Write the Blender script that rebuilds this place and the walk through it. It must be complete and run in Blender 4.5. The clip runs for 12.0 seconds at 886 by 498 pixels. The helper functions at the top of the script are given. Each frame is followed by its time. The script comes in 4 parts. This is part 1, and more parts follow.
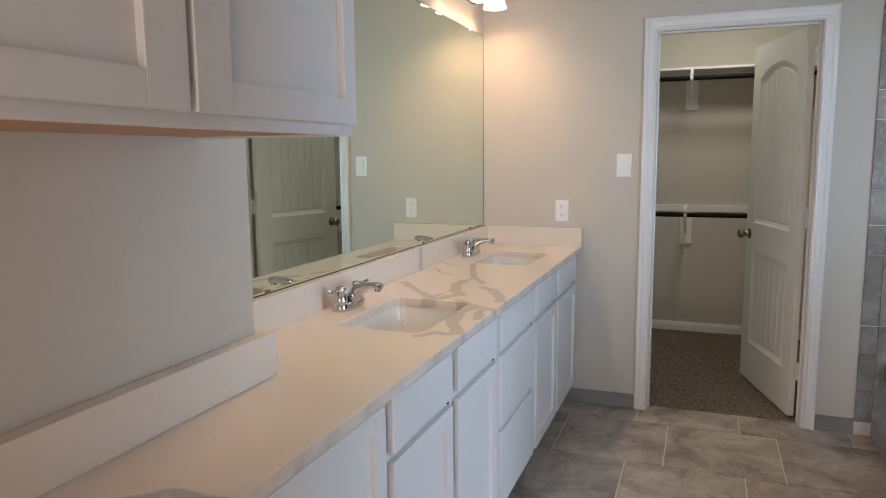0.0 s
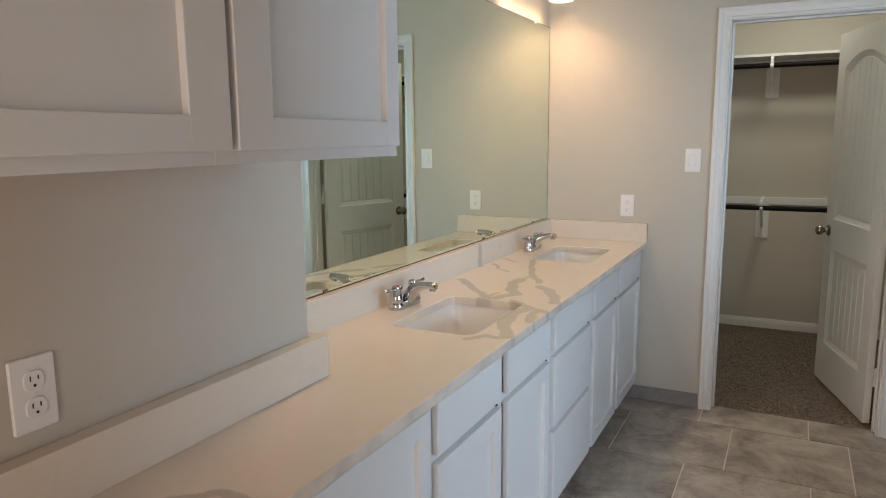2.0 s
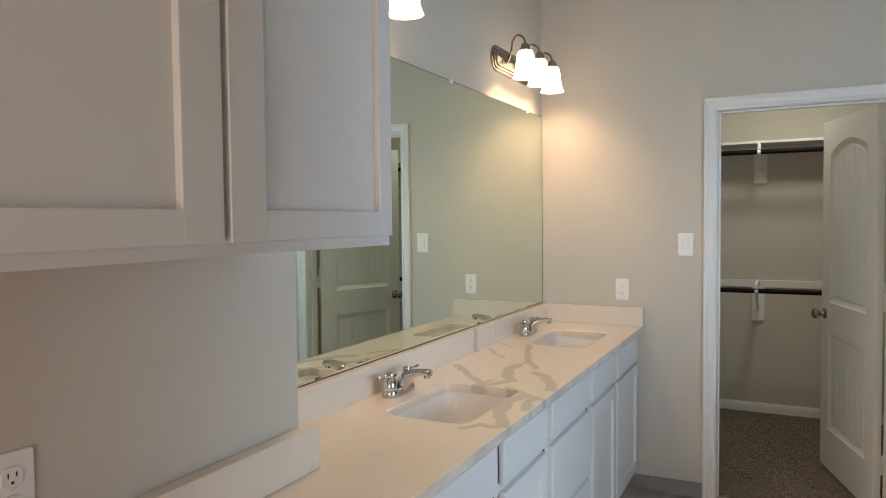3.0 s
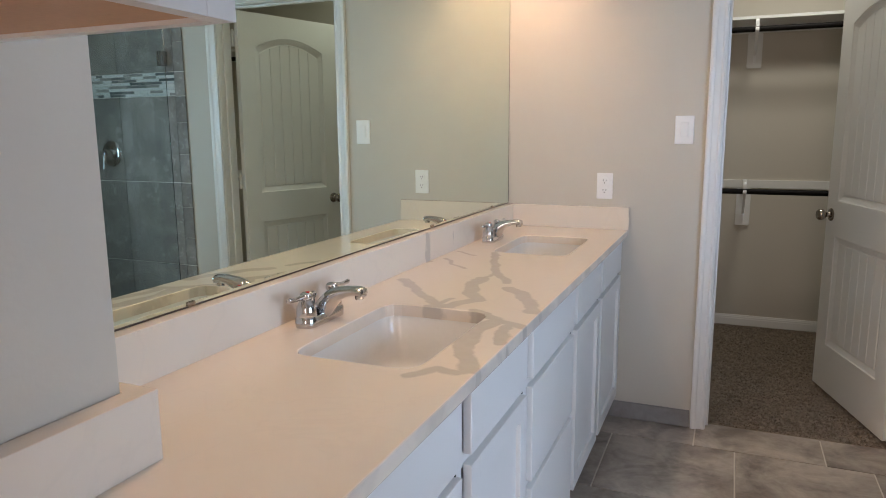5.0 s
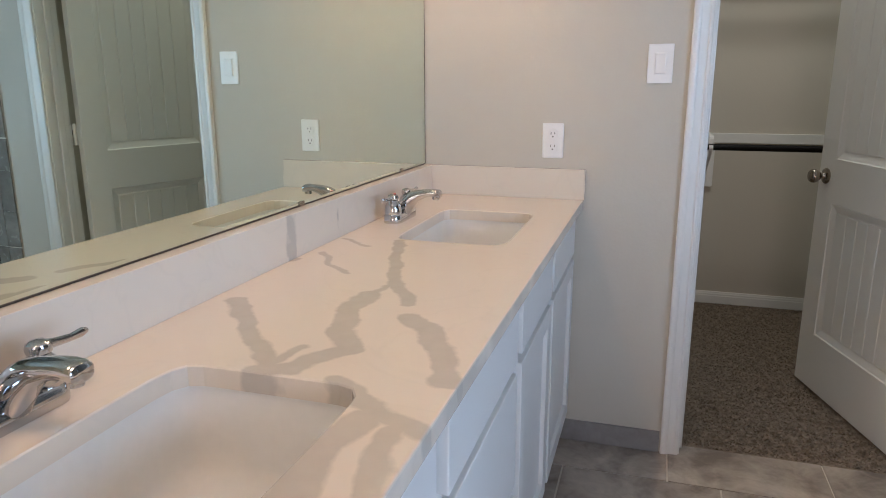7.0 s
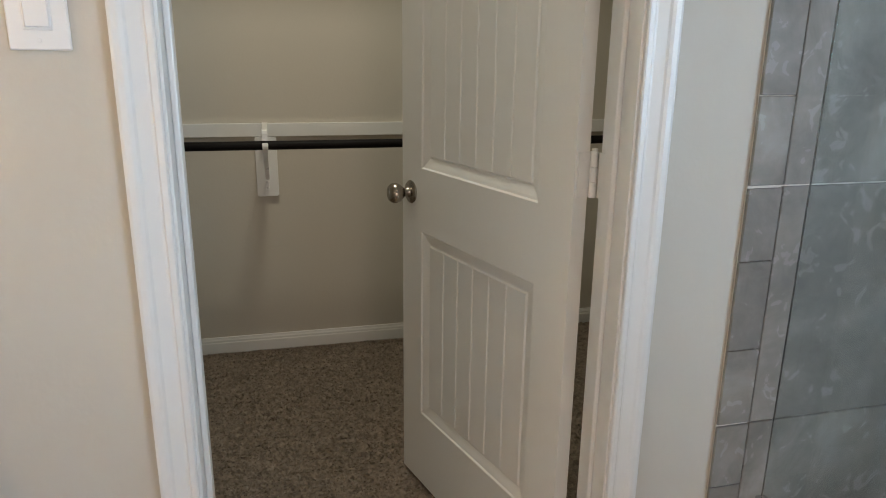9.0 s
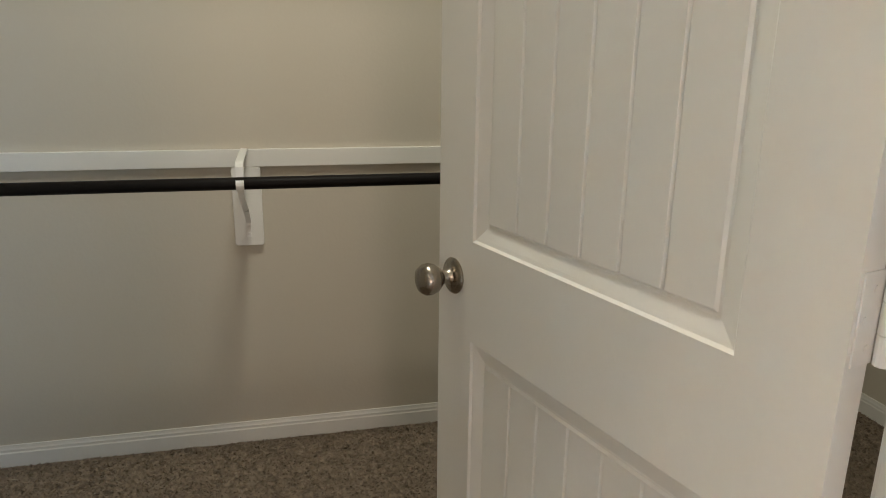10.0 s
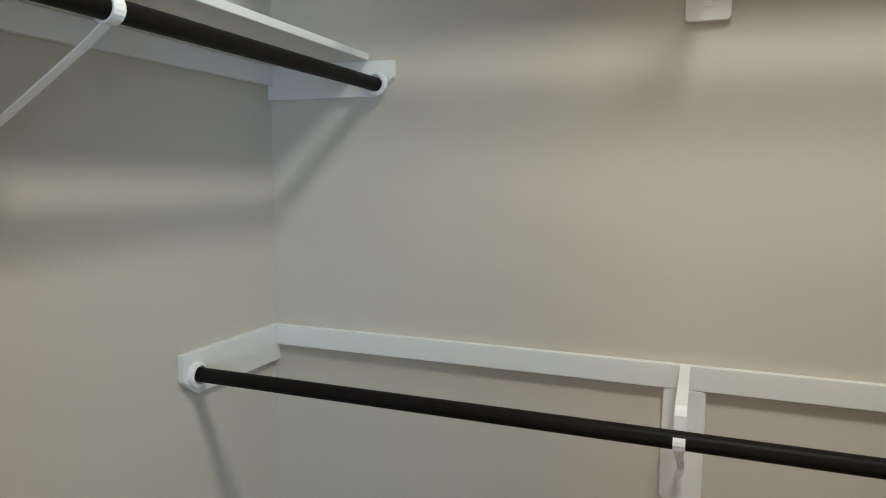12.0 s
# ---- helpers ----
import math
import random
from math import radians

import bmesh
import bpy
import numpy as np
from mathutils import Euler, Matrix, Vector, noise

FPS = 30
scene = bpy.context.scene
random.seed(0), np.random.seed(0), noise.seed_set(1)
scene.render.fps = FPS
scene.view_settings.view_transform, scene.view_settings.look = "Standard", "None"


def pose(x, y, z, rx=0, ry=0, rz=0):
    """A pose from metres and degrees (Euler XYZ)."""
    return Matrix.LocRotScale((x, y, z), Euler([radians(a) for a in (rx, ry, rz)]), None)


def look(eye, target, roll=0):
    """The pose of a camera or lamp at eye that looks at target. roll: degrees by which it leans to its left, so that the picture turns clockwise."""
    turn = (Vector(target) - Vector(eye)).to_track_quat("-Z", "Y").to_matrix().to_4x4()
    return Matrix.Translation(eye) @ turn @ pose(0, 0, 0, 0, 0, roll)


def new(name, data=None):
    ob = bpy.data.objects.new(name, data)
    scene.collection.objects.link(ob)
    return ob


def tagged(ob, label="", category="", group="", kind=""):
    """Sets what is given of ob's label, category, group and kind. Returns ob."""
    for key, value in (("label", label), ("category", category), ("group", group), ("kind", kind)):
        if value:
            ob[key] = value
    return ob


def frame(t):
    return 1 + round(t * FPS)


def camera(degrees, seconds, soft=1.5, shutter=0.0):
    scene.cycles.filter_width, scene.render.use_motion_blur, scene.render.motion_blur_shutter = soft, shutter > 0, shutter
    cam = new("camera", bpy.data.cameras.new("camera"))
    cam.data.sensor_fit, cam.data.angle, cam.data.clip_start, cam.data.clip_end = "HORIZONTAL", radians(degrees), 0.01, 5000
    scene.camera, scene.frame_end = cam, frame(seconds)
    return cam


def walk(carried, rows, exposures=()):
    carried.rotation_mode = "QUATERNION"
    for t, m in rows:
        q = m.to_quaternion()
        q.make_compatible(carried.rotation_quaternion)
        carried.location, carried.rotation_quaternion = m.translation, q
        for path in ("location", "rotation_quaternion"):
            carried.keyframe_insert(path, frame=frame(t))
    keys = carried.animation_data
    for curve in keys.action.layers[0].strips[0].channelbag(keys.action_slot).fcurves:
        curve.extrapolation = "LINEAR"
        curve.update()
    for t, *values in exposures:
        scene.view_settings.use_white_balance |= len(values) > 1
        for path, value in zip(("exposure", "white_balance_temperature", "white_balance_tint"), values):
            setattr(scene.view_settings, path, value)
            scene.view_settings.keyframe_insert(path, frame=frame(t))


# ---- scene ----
cam = camera(65.5, 12.0, soft=1.0)
PATH = [
    (0, (1.223, -0.197, 1.41), (0.519, 1.656, 1.143), -0.5),
    (0.5, (1.274, -0.189, 1.401), (0.493, 1.615, 1.032), -0.6),
    (1, (1.276, -0.173, 1.394), (0.46, 1.611, 1.008), -0.5),
    (1.5, (1.278, -0.165, 1.42), (0.425, 1.601, 1.027), -0.4),
    (2, (1.291, -0.193, 1.482), (0.395, 1.566, 1.162), -0.5),
    (2.5, (1.296, -0.218, 1.515), (0.383, 1.557, 1.397), -0.5),
    (3, (1.299, -0.189, 1.495), (0.402, 1.596, 1.411), -0.6),
    (3.5, (1.266, -0.149, 1.443), (0.423, 1.662, 1.343), -0.2),
    (3.7, (1.238, -0.113, 1.42), (0.408, 1.7, 1.268), -0.2),
    (5.3, (0.964, 0.607, 1.349), (0.21, 2.428, 1.008), -0.3),
    (5.5, (0.935, 0.706, 1.345), (0.183, 2.527, 1.004), -0.2),
    (6, (0.855, 0.916, 1.34), (0.11, 2.736, 0.974), -0.1),
    (6.5, (0.782, 1.109, 1.317), (0.092, 2.941, 0.907), -0.1),
    (7, (0.817, 1.273, 1.289), (0.244, 3.132, 0.824), -0.1),
    (7.5, (0.895, 1.504, 1.286), (0.564, 3.407, 0.767), -0.0),
    (7.7, (0.915, 1.605, 1.283), (0.704, 3.535, 0.752), 0.0),
    (9.3, (1.131, 2.799, 1.292), (1.648, 4.654, 0.754), 0.5),
    (9.5, (1.137, 2.96, 1.302), (1.656, 4.815, 0.763), 0.4),
    (10, (1.205, 3.311, 1.284), (1.65, 5.19, 0.761), 0.7),
    (10.5, (1.235, 3.629, 1.301), (1.152, 5.576, 0.85), -0.1),
    (11, (1.154, 3.831, 1.302), (0.598, 5.708, 0.894), 0.7),
    (11.5, (1.155, 3.914, 1.384), (0.435, 5.753, 1.072), 0.8),
    (12, (1.116, 3.98, 1.424), (0.412, 5.84, 1.211), 0.6),
]
EXPOSURES = [(0.0, 0.1, 6550, 18), (1.0, 0.1, 6400, 18), (2.5, 0.07, 6750, 14), (3.7, 0.07, 6600, 15), (5.3, 0.12, 6400, 20), (7.7, 0.14, 6100, 18), (9.3, 0.57, 6900, 16), (10.0, 0.88, 6850, 16), (10.5, 1.14, 6400, 16), (11.0, 1.27, 5850, 15), (12.0, 1.12, 6200, 15)]
walk(cam, [(t, look(eye, target, roll)) for t, eye, target, roll in PATH], EXPOSURES)

# ---- world, lamps, exposure ----
world = bpy.data.worlds.new("world")
scene.world = world
world.use_nodes = True
wn = world.node_tree.nodes
sky = wn.new("ShaderNodeTexSky")
sky.sky_type = "NISHITA"
sky.sun_disc = False
sky.sun_elevation, sky.sun_rotation = radians(40), radians(100)
wn["Background"].inputs["Strength"].default_value = 0.10
world.node_tree.links.new(sky.outputs["Color"], wn["Background"].inputs["Color"])

VANITY_WATTS, CLOSET_WATTS, WINDOW_WATTS, REAR_FILL_WATTS = 4.6, 10.4, 42.0, 20.0
VANITY_TINT, CLOSET_TINT, WINDOW_TINT = (1.0, 0.65, 0.39), (0.95, 1.0, 0.86), (0.53, 0.755, 1.0)


def point_lamp(name, place, watts, tint, radius):
    data = bpy.data.lights.new(name, "POINT")
    data.energy, data.color, data.shadow_soft_size = watts, tint, radius
    lamp = new(name, data)
    lamp.location = place
    return lamp


# the daylight in the window over the tub side
day = bpy.data.lights.new("window_daylight", "AREA")
day.shape, day.size, day.size_y = "RECTANGLE", 1.5, 1.15
day.energy, day.color = WINDOW_WATTS, WINDOW_TINT
day_ob = new("window_daylight", day)
day_ob.matrix_world = look((3.17, 0.95, 1.35), (0.0, 1.6, 0.75))

SHADES_Y = (1.43, 1.63, 1.83, 3.00, 3.21, 3.42)
for sy in SHADES_Y:
    point_lamp("vanity_bulb_light", (0.153, sy, 2.227), VANITY_WATTS, VANITY_TINT, 0.022)
disc = bpy.data.lights.new("closet_ceiling_light", "AREA")
disc.shape, disc.size, disc.energy, disc.color = "DISK", 0.34, CLOSET_WATTS, CLOSET_TINT
new("closet_ceiling_light", disc).location = (1.32, 4.60, 2.655)
# unseen fill lamp added behind the camera to brighten the near cabinets and wall
rear_fill = bpy.data.lights.new("rear_fill_light", "AREA")
rear_fill.shape, rear_fill.size, rear_fill.size_y, rear_fill.energy, rear_fill.color = "RECTANGLE", 0.80, 1.90, REAR_FILL_WATTS, (1.0, 0.85, 0.75)
new("rear_fill_light", rear_fill).matrix_world = look((1.18, -1.715, 1.03), (1.18, 0.0, 1.03))


# ---- materials ----
def links_of(m):
    return m.node_tree.nodes, m.node_tree.links


def mat(name, col, rough=0.5, metal=0.0, var=0.06, vscale=2.5, grain=70.0, gvar=0.03, bump=0.15, dist=0.001,
        spec=0.5, piece=0.0, coat=0.0, rvar=0.08):
    """A surface with broad blotches, fine grain and relief, at real-world size."""
    m = bpy.data.materials.new(name)
    m.use_nodes = True
    n, l = links_of(m)
    b = n["Principled BSDF"]
    geo = n.new("ShaderNodeNewGeometry")
    big = n.new("ShaderNodeTexNoise")
    big.inputs["Scale"].default_value, big.inputs["Detail"].default_value = vscale, 5
    fine = n.new("ShaderNodeTexNoise")
    fine.inputs["Scale"].default_value, fine.inputs["Detail"].default_value = grain, 3
    for t in (big, fine):
        l.new(geo.outputs["Position"], t.inputs["Vector"])
    add = n.new("ShaderNodeMath")
    add.operation = "MULTIPLY_ADD"
    l.new(big.outputs["Fac"], add.inputs[0])
    add.inputs[1].default_value, add.inputs[2].default_value = 2 * var, 1 - var
    add2 = n.new("ShaderNodeMath")
    add2.operation = "MULTIPLY_ADD"
    l.new(fine.outputs["Fac"], add2.inputs[0])
    add2.inputs[1].default_value = 2 * gvar
    l.new(add.outputs[0], add2.inputs[2])
    last = add2.outputs[0]
    if piece:
        info = n.new("ShaderNodeObjectInfo")
        rnd = n.new("ShaderNodeMath")
        rnd.operation = "MULTIPLY_ADD"
        l.new(info.outputs["Random"], rnd.inputs[0])
        rnd.inputs[1].default_value = 2 * piece
        l.new(last, rnd.inputs[2])
        last = rnd.outputs[0]
    mul = n.new("ShaderNodeVectorMath")
    mul.operation = "SCALE"
    mul.inputs[0].default_value = col
    l.new(last, mul.inputs["Scale"])
    l.new(mul.outputs["Vector"], b.inputs["Base Color"])
    rr = n.new("ShaderNodeMath")
    rr.operation = "MULTIPLY_ADD"
    l.new(big.outputs["Fac"], rr.inputs[0])
    rr.inputs[1].default_value, rr.inputs[2].default_value = 2 * rvar * rough, rough * (1 - rvar)
    l.new(rr.outputs[0], b.inputs["Roughness"])
    b.inputs["Metallic"].default_value = metal
    b.inputs["Specular IOR Level"].default_value = spec
    b.inputs["Coat Weight"].default_value = coat
    if bump:
        bp = n.new("ShaderNodeBump")
        bp.inputs["Strength"].default_value, bp.inputs["Distance"].default_value = bump, dist
        l.new(fine.outputs["Fac"], bp.inputs["Height"])
        l.new(bp.outputs["Normal"], b.inputs["Normal"])
    return m


WALL = mat("wall_paint", (0.56, 0.515, 0.44), 0.62, var=0.03, vscale=1.3, grain=95, gvar=0.012, bump=0.22, dist=0.0018, spec=0.35)
CEIL = mat("ceiling_paint", (0.72, 0.69, 0.63), 0.8, var=0.03, grain=80, bump=0.4, dist=0.002)
TRIM = mat("trim_paint", (0.76, 0.745, 0.71), 0.32, var=0.03, vscale=4, grain=120, gvar=0.01, bump=0.08, dist=0.0008)
DOORPAINT = mat("door_paint", (0.79, 0.77, 0.72), 0.36, var=0.03, vscale=3, grain=130, gvar=0.012, bump=0.12, dist=0.0008)
CAB = mat("cabinet_paint", (0.71, 0.70, 0.68), 0.36, var=0.03, vscale=3, grain=150, gvar=0.012, bump=0.07, dist=0.0007)
BIRCH = mat("birch_plywood", (0.46, 0.26, 0.14), 0.55, var=0.2, vscale=8, grain=160, gvar=0.1, bump=0.1)
PLASTIC = mat("white_plastic", (0.83, 0.82, 0.80), 0.28, var=0.015, grain=200, gvar=0.006, bump=0.0)
SLOT = mat("socket_slot", (0.03, 0.028, 0.026), 0.6, var=0.1, bump=0)
CHROME = mat("chrome", (0.56, 0.56, 0.57), 0.06, 1.0, var=0.02, vscale=9, bump=0.0, rvar=0.4)
NICKEL = mat("brushed_nickel", (0.33, 0.29, 0.245), 0.24, 1.0, var=0.06, vscale=14, grain=240, gvar=0.04, bump=0.05, dist=0.0004)
PORCELAIN = mat("porcelain", (0.80, 0.79, 0.76), 0.05, var=0.015, vscale=4, bump=0.0, coat=0.4)
RODMETAL = mat("dark_bronze_rod", (0.009, 0.0075, 0.007), 0.46, 0.0, var=0.15, vscale=6, grain=180, gvar=0.06, bump=0.05, dist=0.0004, spec=0.08)
SHELF = mat("shelf_paint", (0.75, 0.74, 0.71), 0.42, var=0.03, vscale=5, grain=110, gvar=0.012, bump=0.1, dist=0.001)
GROUT = mat("grout", (0.62, 0.57, 0.50), 0.85, var=0.08, vscale=9, grain=260, gvar=0.06, bump=0.3)
CHANNEL = mat("mirror_channel", (0.07, 0.055, 0.045), 0.5, 0.1, var=0.1, bump=0)
# pale colour standing in for the bright glint along the shower glass edge
GLASSEDGE = mat("pale_glint_edge", (0.62, 0.72, 0.71), 0.22, var=0.05, bump=0)
REDDOT = mat("hot_mark", (0.5, 0.02, 0.015), 0.3, var=0.05, bump=0)


def tile_stone(name, dark, mid, light, rough, piece=0.05):
    """Clouded concrete-look porcelain, each tile a cut of its own."""
    m = bpy.data.materials.new(name)
    m.use_nodes = True
    n, l = links_of(m)
    b = n["Principled BSDF"]
    geo, info = n.new("ShaderNodeNewGeometry"), n.new("ShaderNodeObjectInfo")
    off = n.new("ShaderNodeVectorMath")
    off.operation = "SCALE"
    off.inputs[0].default_value = (17.0, 29.0, 11.0)
    l.new(info.outputs["Random"], off.inputs["Scale"])
    pos = n.new("ShaderNodeVectorMath")
    pos.operation = "ADD"
    l.new(geo.outputs["Position"], pos.inputs[0])
    l.new(off.outputs["Vector"], pos.inputs[1])
    big = n.new("ShaderNodeTexNoise")
    big.inputs["Scale"].default_value, big.inputs["Detail"].default_value, big.inputs["Roughness"].default_value = 4.2, 9, 0.62
    big.inputs["Distortion"].default_value = 0.6
    mid_n = n.new("ShaderNodeTexNoise")
    mid_n.inputs["Scale"].default_value, mid_n.inputs["Detail"].default_value, mid_n.inputs["Distortion"].default_value = 19, 6, 1.2
    for t in (big, mid_n):
        l.new(pos.outputs["Vector"], t.inputs["Vector"])
    mixf = n.new("ShaderNodeMath")
    mixf.operation = "MULTIPLY_ADD"
    l.new(mid_n.outputs["Fac"], mixf.inputs[0])
    mixf.inputs[1].default_value = 0.28
    l.new(big.outputs["Fac"], mixf.inputs[2])
    ramp = n.new("ShaderNodeValToRGB")
    ramp.color_ramp.elements[0].position, ramp.color_ramp.elements[0].color = 0.46, (*dark, 1)
    ramp.color_ramp.elements[1].position, ramp.color_ramp.elements[1].color = 0.86, (*light, 1)
    e = ramp.color_ramp.elements.new(0.64)
    e.color = (*mid, 1)
    l.new(mixf.outputs[0], ramp.inputs["Fac"])
    rnd = n.new("ShaderNodeMath")
    rnd.operation = "MULTIPLY_ADD"
    l.new(info.outputs["Random"], rnd.inputs[0])
    rnd.inputs[1].default_value, rnd.inputs[2].default_value = 2 * piece, 1 - piece
    sc = n.new("ShaderNodeVectorMath")
    sc.operation = "SCALE"
    l.new(ramp.outputs["Color"], sc.inputs[0])
    l.new(rnd.outputs[0], sc.inputs["Scale"])
    l.new(sc.outputs["Vector"], b.inputs["Base Color"])
    rr = n.new("ShaderNodeMath")
    rr.operation = "MULTIPLY_ADD"
    l.new(mid_n.outputs["Fac"], rr.inputs[0])
    rr.inputs[1].default_value, rr.inputs[2].default_value = 0.25, rough - 0.1
    l.new(rr.outputs[0], b.inputs["Roughness"])
    bp = n.new("ShaderNodeBump")
    bp.inputs["Strength"].default_value, bp.inputs["Distance"].default_value = 0.2, 0.001
    l.new(mid_n.outputs["Fac"], bp.inputs["Height"])
    l.new(bp.outputs["Normal"], b.inputs["Normal"])
    return m


FLOORTILE = tile_stone("floor_tile", (0.17, 0.138, 0.115), (0.345, 0.290, 0.243), (0.53, 0.46, 0.39), 0.38, 0.09)
WALLTILE = tile_stone("shower_tile", (0.175, 0.16, 0.14), (0.24, 0.22, 0.195), (0.34, 0.315, 0.28), 0.22, 0.08)
BASETILE = tile_stone("base_tile", (0.20, 0.185, 0.175), (0.26, 0.24, 0.23), (0.33, 0.31, 0.30), 0.45, 0.04)


def quartz():
    """White quartz with sparse taupe veins that follow broken lines, and hairline cracks."""
    m = bpy.data.materials.new("white_quartz")
    m.use_nodes = True
    n, l = links_of(m)
    b = n["Principled BSDF"]
    geo = n.new("ShaderNodeNewGeometry")
    wob = n.new("ShaderNodeTexNoise")
    wob.inputs["Scale"].default_value, wob.inputs["Detail"].default_value = 13, 6
    l.new(geo.outputs["Position"], wob.inputs["Vector"])
    sub = n.new("ShaderNodeVectorMath")
    sub.operation = "MULTIPLY_ADD"
    l.new(wob.outputs["Color"], sub.inputs[0])
    sub.inputs[1].default_value = (0.05, 0.05, 0.0)
    l.new(geo.outputs["Position"], sub.inputs[2])
    flat = n.new("ShaderNodeVectorMath")
    flat.operation = "MULTIPLY_ADD"
    l.new(sub.outputs["Vector"], flat.inputs[0])
    flat.inputs[1].default_value, flat.inputs[2].default_value = (1, 1, 0), (-0.025, -0.025, 0)
    p = flat.outputs["Vector"]
    veins = (((0.432, 2.317), (0.486, 2.268), (0.538, 2.175), (0.574, 2.08), 0.021), ((0.431, 2.047), (0.485, 1.998), (0.580, 1.948), 0.017),
             ((0.505, 1.955), (0.493, 1.86), (0.515, 1.74), (0.575, 1.62), 0.021), ((0.548, 1.94), (0.577, 1.81), 0.015),
             ((0.478, 1.555), (0.515, 1.615), (0.560, 1.60), 0.013), ((0.419, 0.534), (0.467, 0.578), (0.575, 0.584), 0.012),
             ((0.092, 2.317), (0.171, 2.232), (0.239, 2.14), (0.310, 2.08), 0.016), ((0.315, 2.08), (0.328, 2.14), 0.011),
             ((0.310, 2.05), (0.352, 2.068), (0.397, 2.155), 0.019), ((0.397, 2.155), (0.349, 2.227), (0.319, 2.33), (0.313, 2.423), 0.021),
             ((0.315, 2.43), (0.342, 2.50), 0.009), ((0.342, 2.499), (0.295, 2.62), (0.215, 2.86), 0.015), ((0.345, 2.50), (0.412, 2.387), 0.014),
             ((0.083, 2.696), (0.148, 2.600), (0.214, 2.546), 0.010), ((0.066, 2.847), (0.159, 2.783), 0.007), ((0.05, 2.60), (0.052, 2.625), 0.007))
    total = None
    for *pts, w in veins:
        for a, c in zip(pts, pts[1:]):
            d = (c[0] - a[0], c[1] - a[1], 0.0)
            q = d[0] ** 2 + d[1] ** 2
            pa = n.new("ShaderNodeVectorMath")
            pa.operation = "SUBTRACT"
            l.new(p, pa.inputs[0])
            pa.inputs[1].default_value = (*a, 0.0)
            dot = n.new("ShaderNodeVectorMath")
            dot.operation = "DOT_PRODUCT"
            l.new(pa.outputs["Vector"], dot.inputs[0])
            dot.inputs[1].default_value = [v / q for v in d]
            cl = n.new("ShaderNodeClamp")
            l.new(dot.outputs["Value"], cl.inputs["Value"])
            back = n.new("ShaderNodeVectorMath")
            back.operation = "MULTIPLY_ADD"
            l.new(cl.outputs["Result"], back.inputs[0])
            back.inputs[1].default_value = [-v for v in d]
            l.new(pa.outputs["Vector"], back.inputs[2])
            ln = n.new("ShaderNodeVectorMath")
            ln.operation = "LENGTH"
            l.new(back.outputs["Vector"], ln.inputs[0])
            less = n.new("ShaderNodeMath")
            less.operation = "SUBTRACT"
            l.new(ln.outputs["Value"], less.inputs[0])
            less.inputs[1].default_value = w
            if total is None:
                total = less.outputs[0]
            else:
                mn = n.new("ShaderNodeMath")
                mn.operation = "MINIMUM"
                l.new(total, mn.inputs[0])
                l.new(less.outputs[0], mn.inputs[1])
                total = mn.outputs[0]
    edge = n.new("ShaderNodeMapRange")
    l.new(total, edge.inputs["Value"])
    edge.inputs["From Min"].default_value, edge.inputs["From Max"].default_value = 0.004, -0.003
    # grey marbling that the sawn front edge cuts through, partly put in for the cooler light on that face
    sep = n.new("ShaderNodeSeparateXYZ")
    l.new(geo.outputs["Position"], sep.inputs["Vector"])
    cut = n.new("ShaderNodeMapRange")
    l.new(sep.outputs["X"], cut.inputs["Value"])
    cut.inputs["From Min"].default_value, cut.inputs["From Max"].default_value = TOP_X - 0.0015, TOP_X - 0.0008
    patch = n.new("ShaderNodeTexNoise")
    patch.inputs["Scale"].default_value, patch.inputs["Detail"].default_value, patch.inputs["Distortion"].default_value = 9, 6, 0.5
    l.new(geo.outputs["Position"], patch.inputs["Vector"])
    spread = n.new("ShaderNodeMapRange")
    l.new(patch.outputs["Fac"], spread.inputs["Value"])
    spread.inputs["From Min"].default_value, spread.inputs["From Max"].default_value = 0.40, 0.60
    spread.inputs["To Max"].default_value = 0.65
    both = n.new("ShaderNodeMath")
    both.operation = "MULTIPLY"
    l.new(cut.outputs["Result"], both.inputs[0])
    l.new(spread.outputs["Result"], both.inputs[1])
    front = n.new("ShaderNodeMath")
    front.operation = "MAXIMUM"
    l.new(edge.outputs["Result"], front.inputs[0])
    l.new(both.outputs[0], front.inputs[1])
    # faint veins on edges and splashes, from the slab's own marbling
    marb = n.new("ShaderNodeTexNoise")
    marb.inputs["Scale"].default_value, marb.inputs["Detail"].default_value, marb.inputs["Distortion"].default_value = 2.6, 4, 1.4
    l.new(geo.outputs["Position"], marb.inputs["Vector"])
    mr = n.new("ShaderNodeValToRGB")
    mr.color_ramp.elements[0].position, mr.color_ramp.elements[0].color = 0.485, (0, 0, 0, 1)
    mr.color_ramp.elements[1].position, mr.color_ramp.elements[1].color = 0.515, (0, 0, 0, 1)
    mr.color_ramp.elements.new(0.50).color = (0.09, 0.09, 0.09, 1)
    l.new(marb.outputs["Fac"], mr.inputs["Fac"])
    mx = n.new("ShaderNodeMath")
    mx.operation = "MAXIMUM"
    l.new(front.outputs[0], mx.inputs[0])
    l.new(mr.outputs["Color"], mx.inputs[1])
    cloud = n.new("ShaderNodeTexNoise")
    cloud.inputs["Scale"].default_value, cloud.inputs["Detail"].default_value = 30, 4
    l.new(geo.outputs["Position"], cloud.inputs["Vector"])
    vein = n.new("ShaderNodeMix")
    vein.data_type = "RGBA"
    l.new(cloud.outputs["Fac"], vein.inputs["Factor"])
    vein.inputs["A"].default_value, vein.inputs["B"].default_value = (0.51, 0.455, 0.39, 1), (0.58, 0.525, 0.455, 1)
    mix = n.new("ShaderNodeMix")
    mix.data_type = "RGBA"
    l.new(mx.outputs[0], mix.inputs["Factor"])
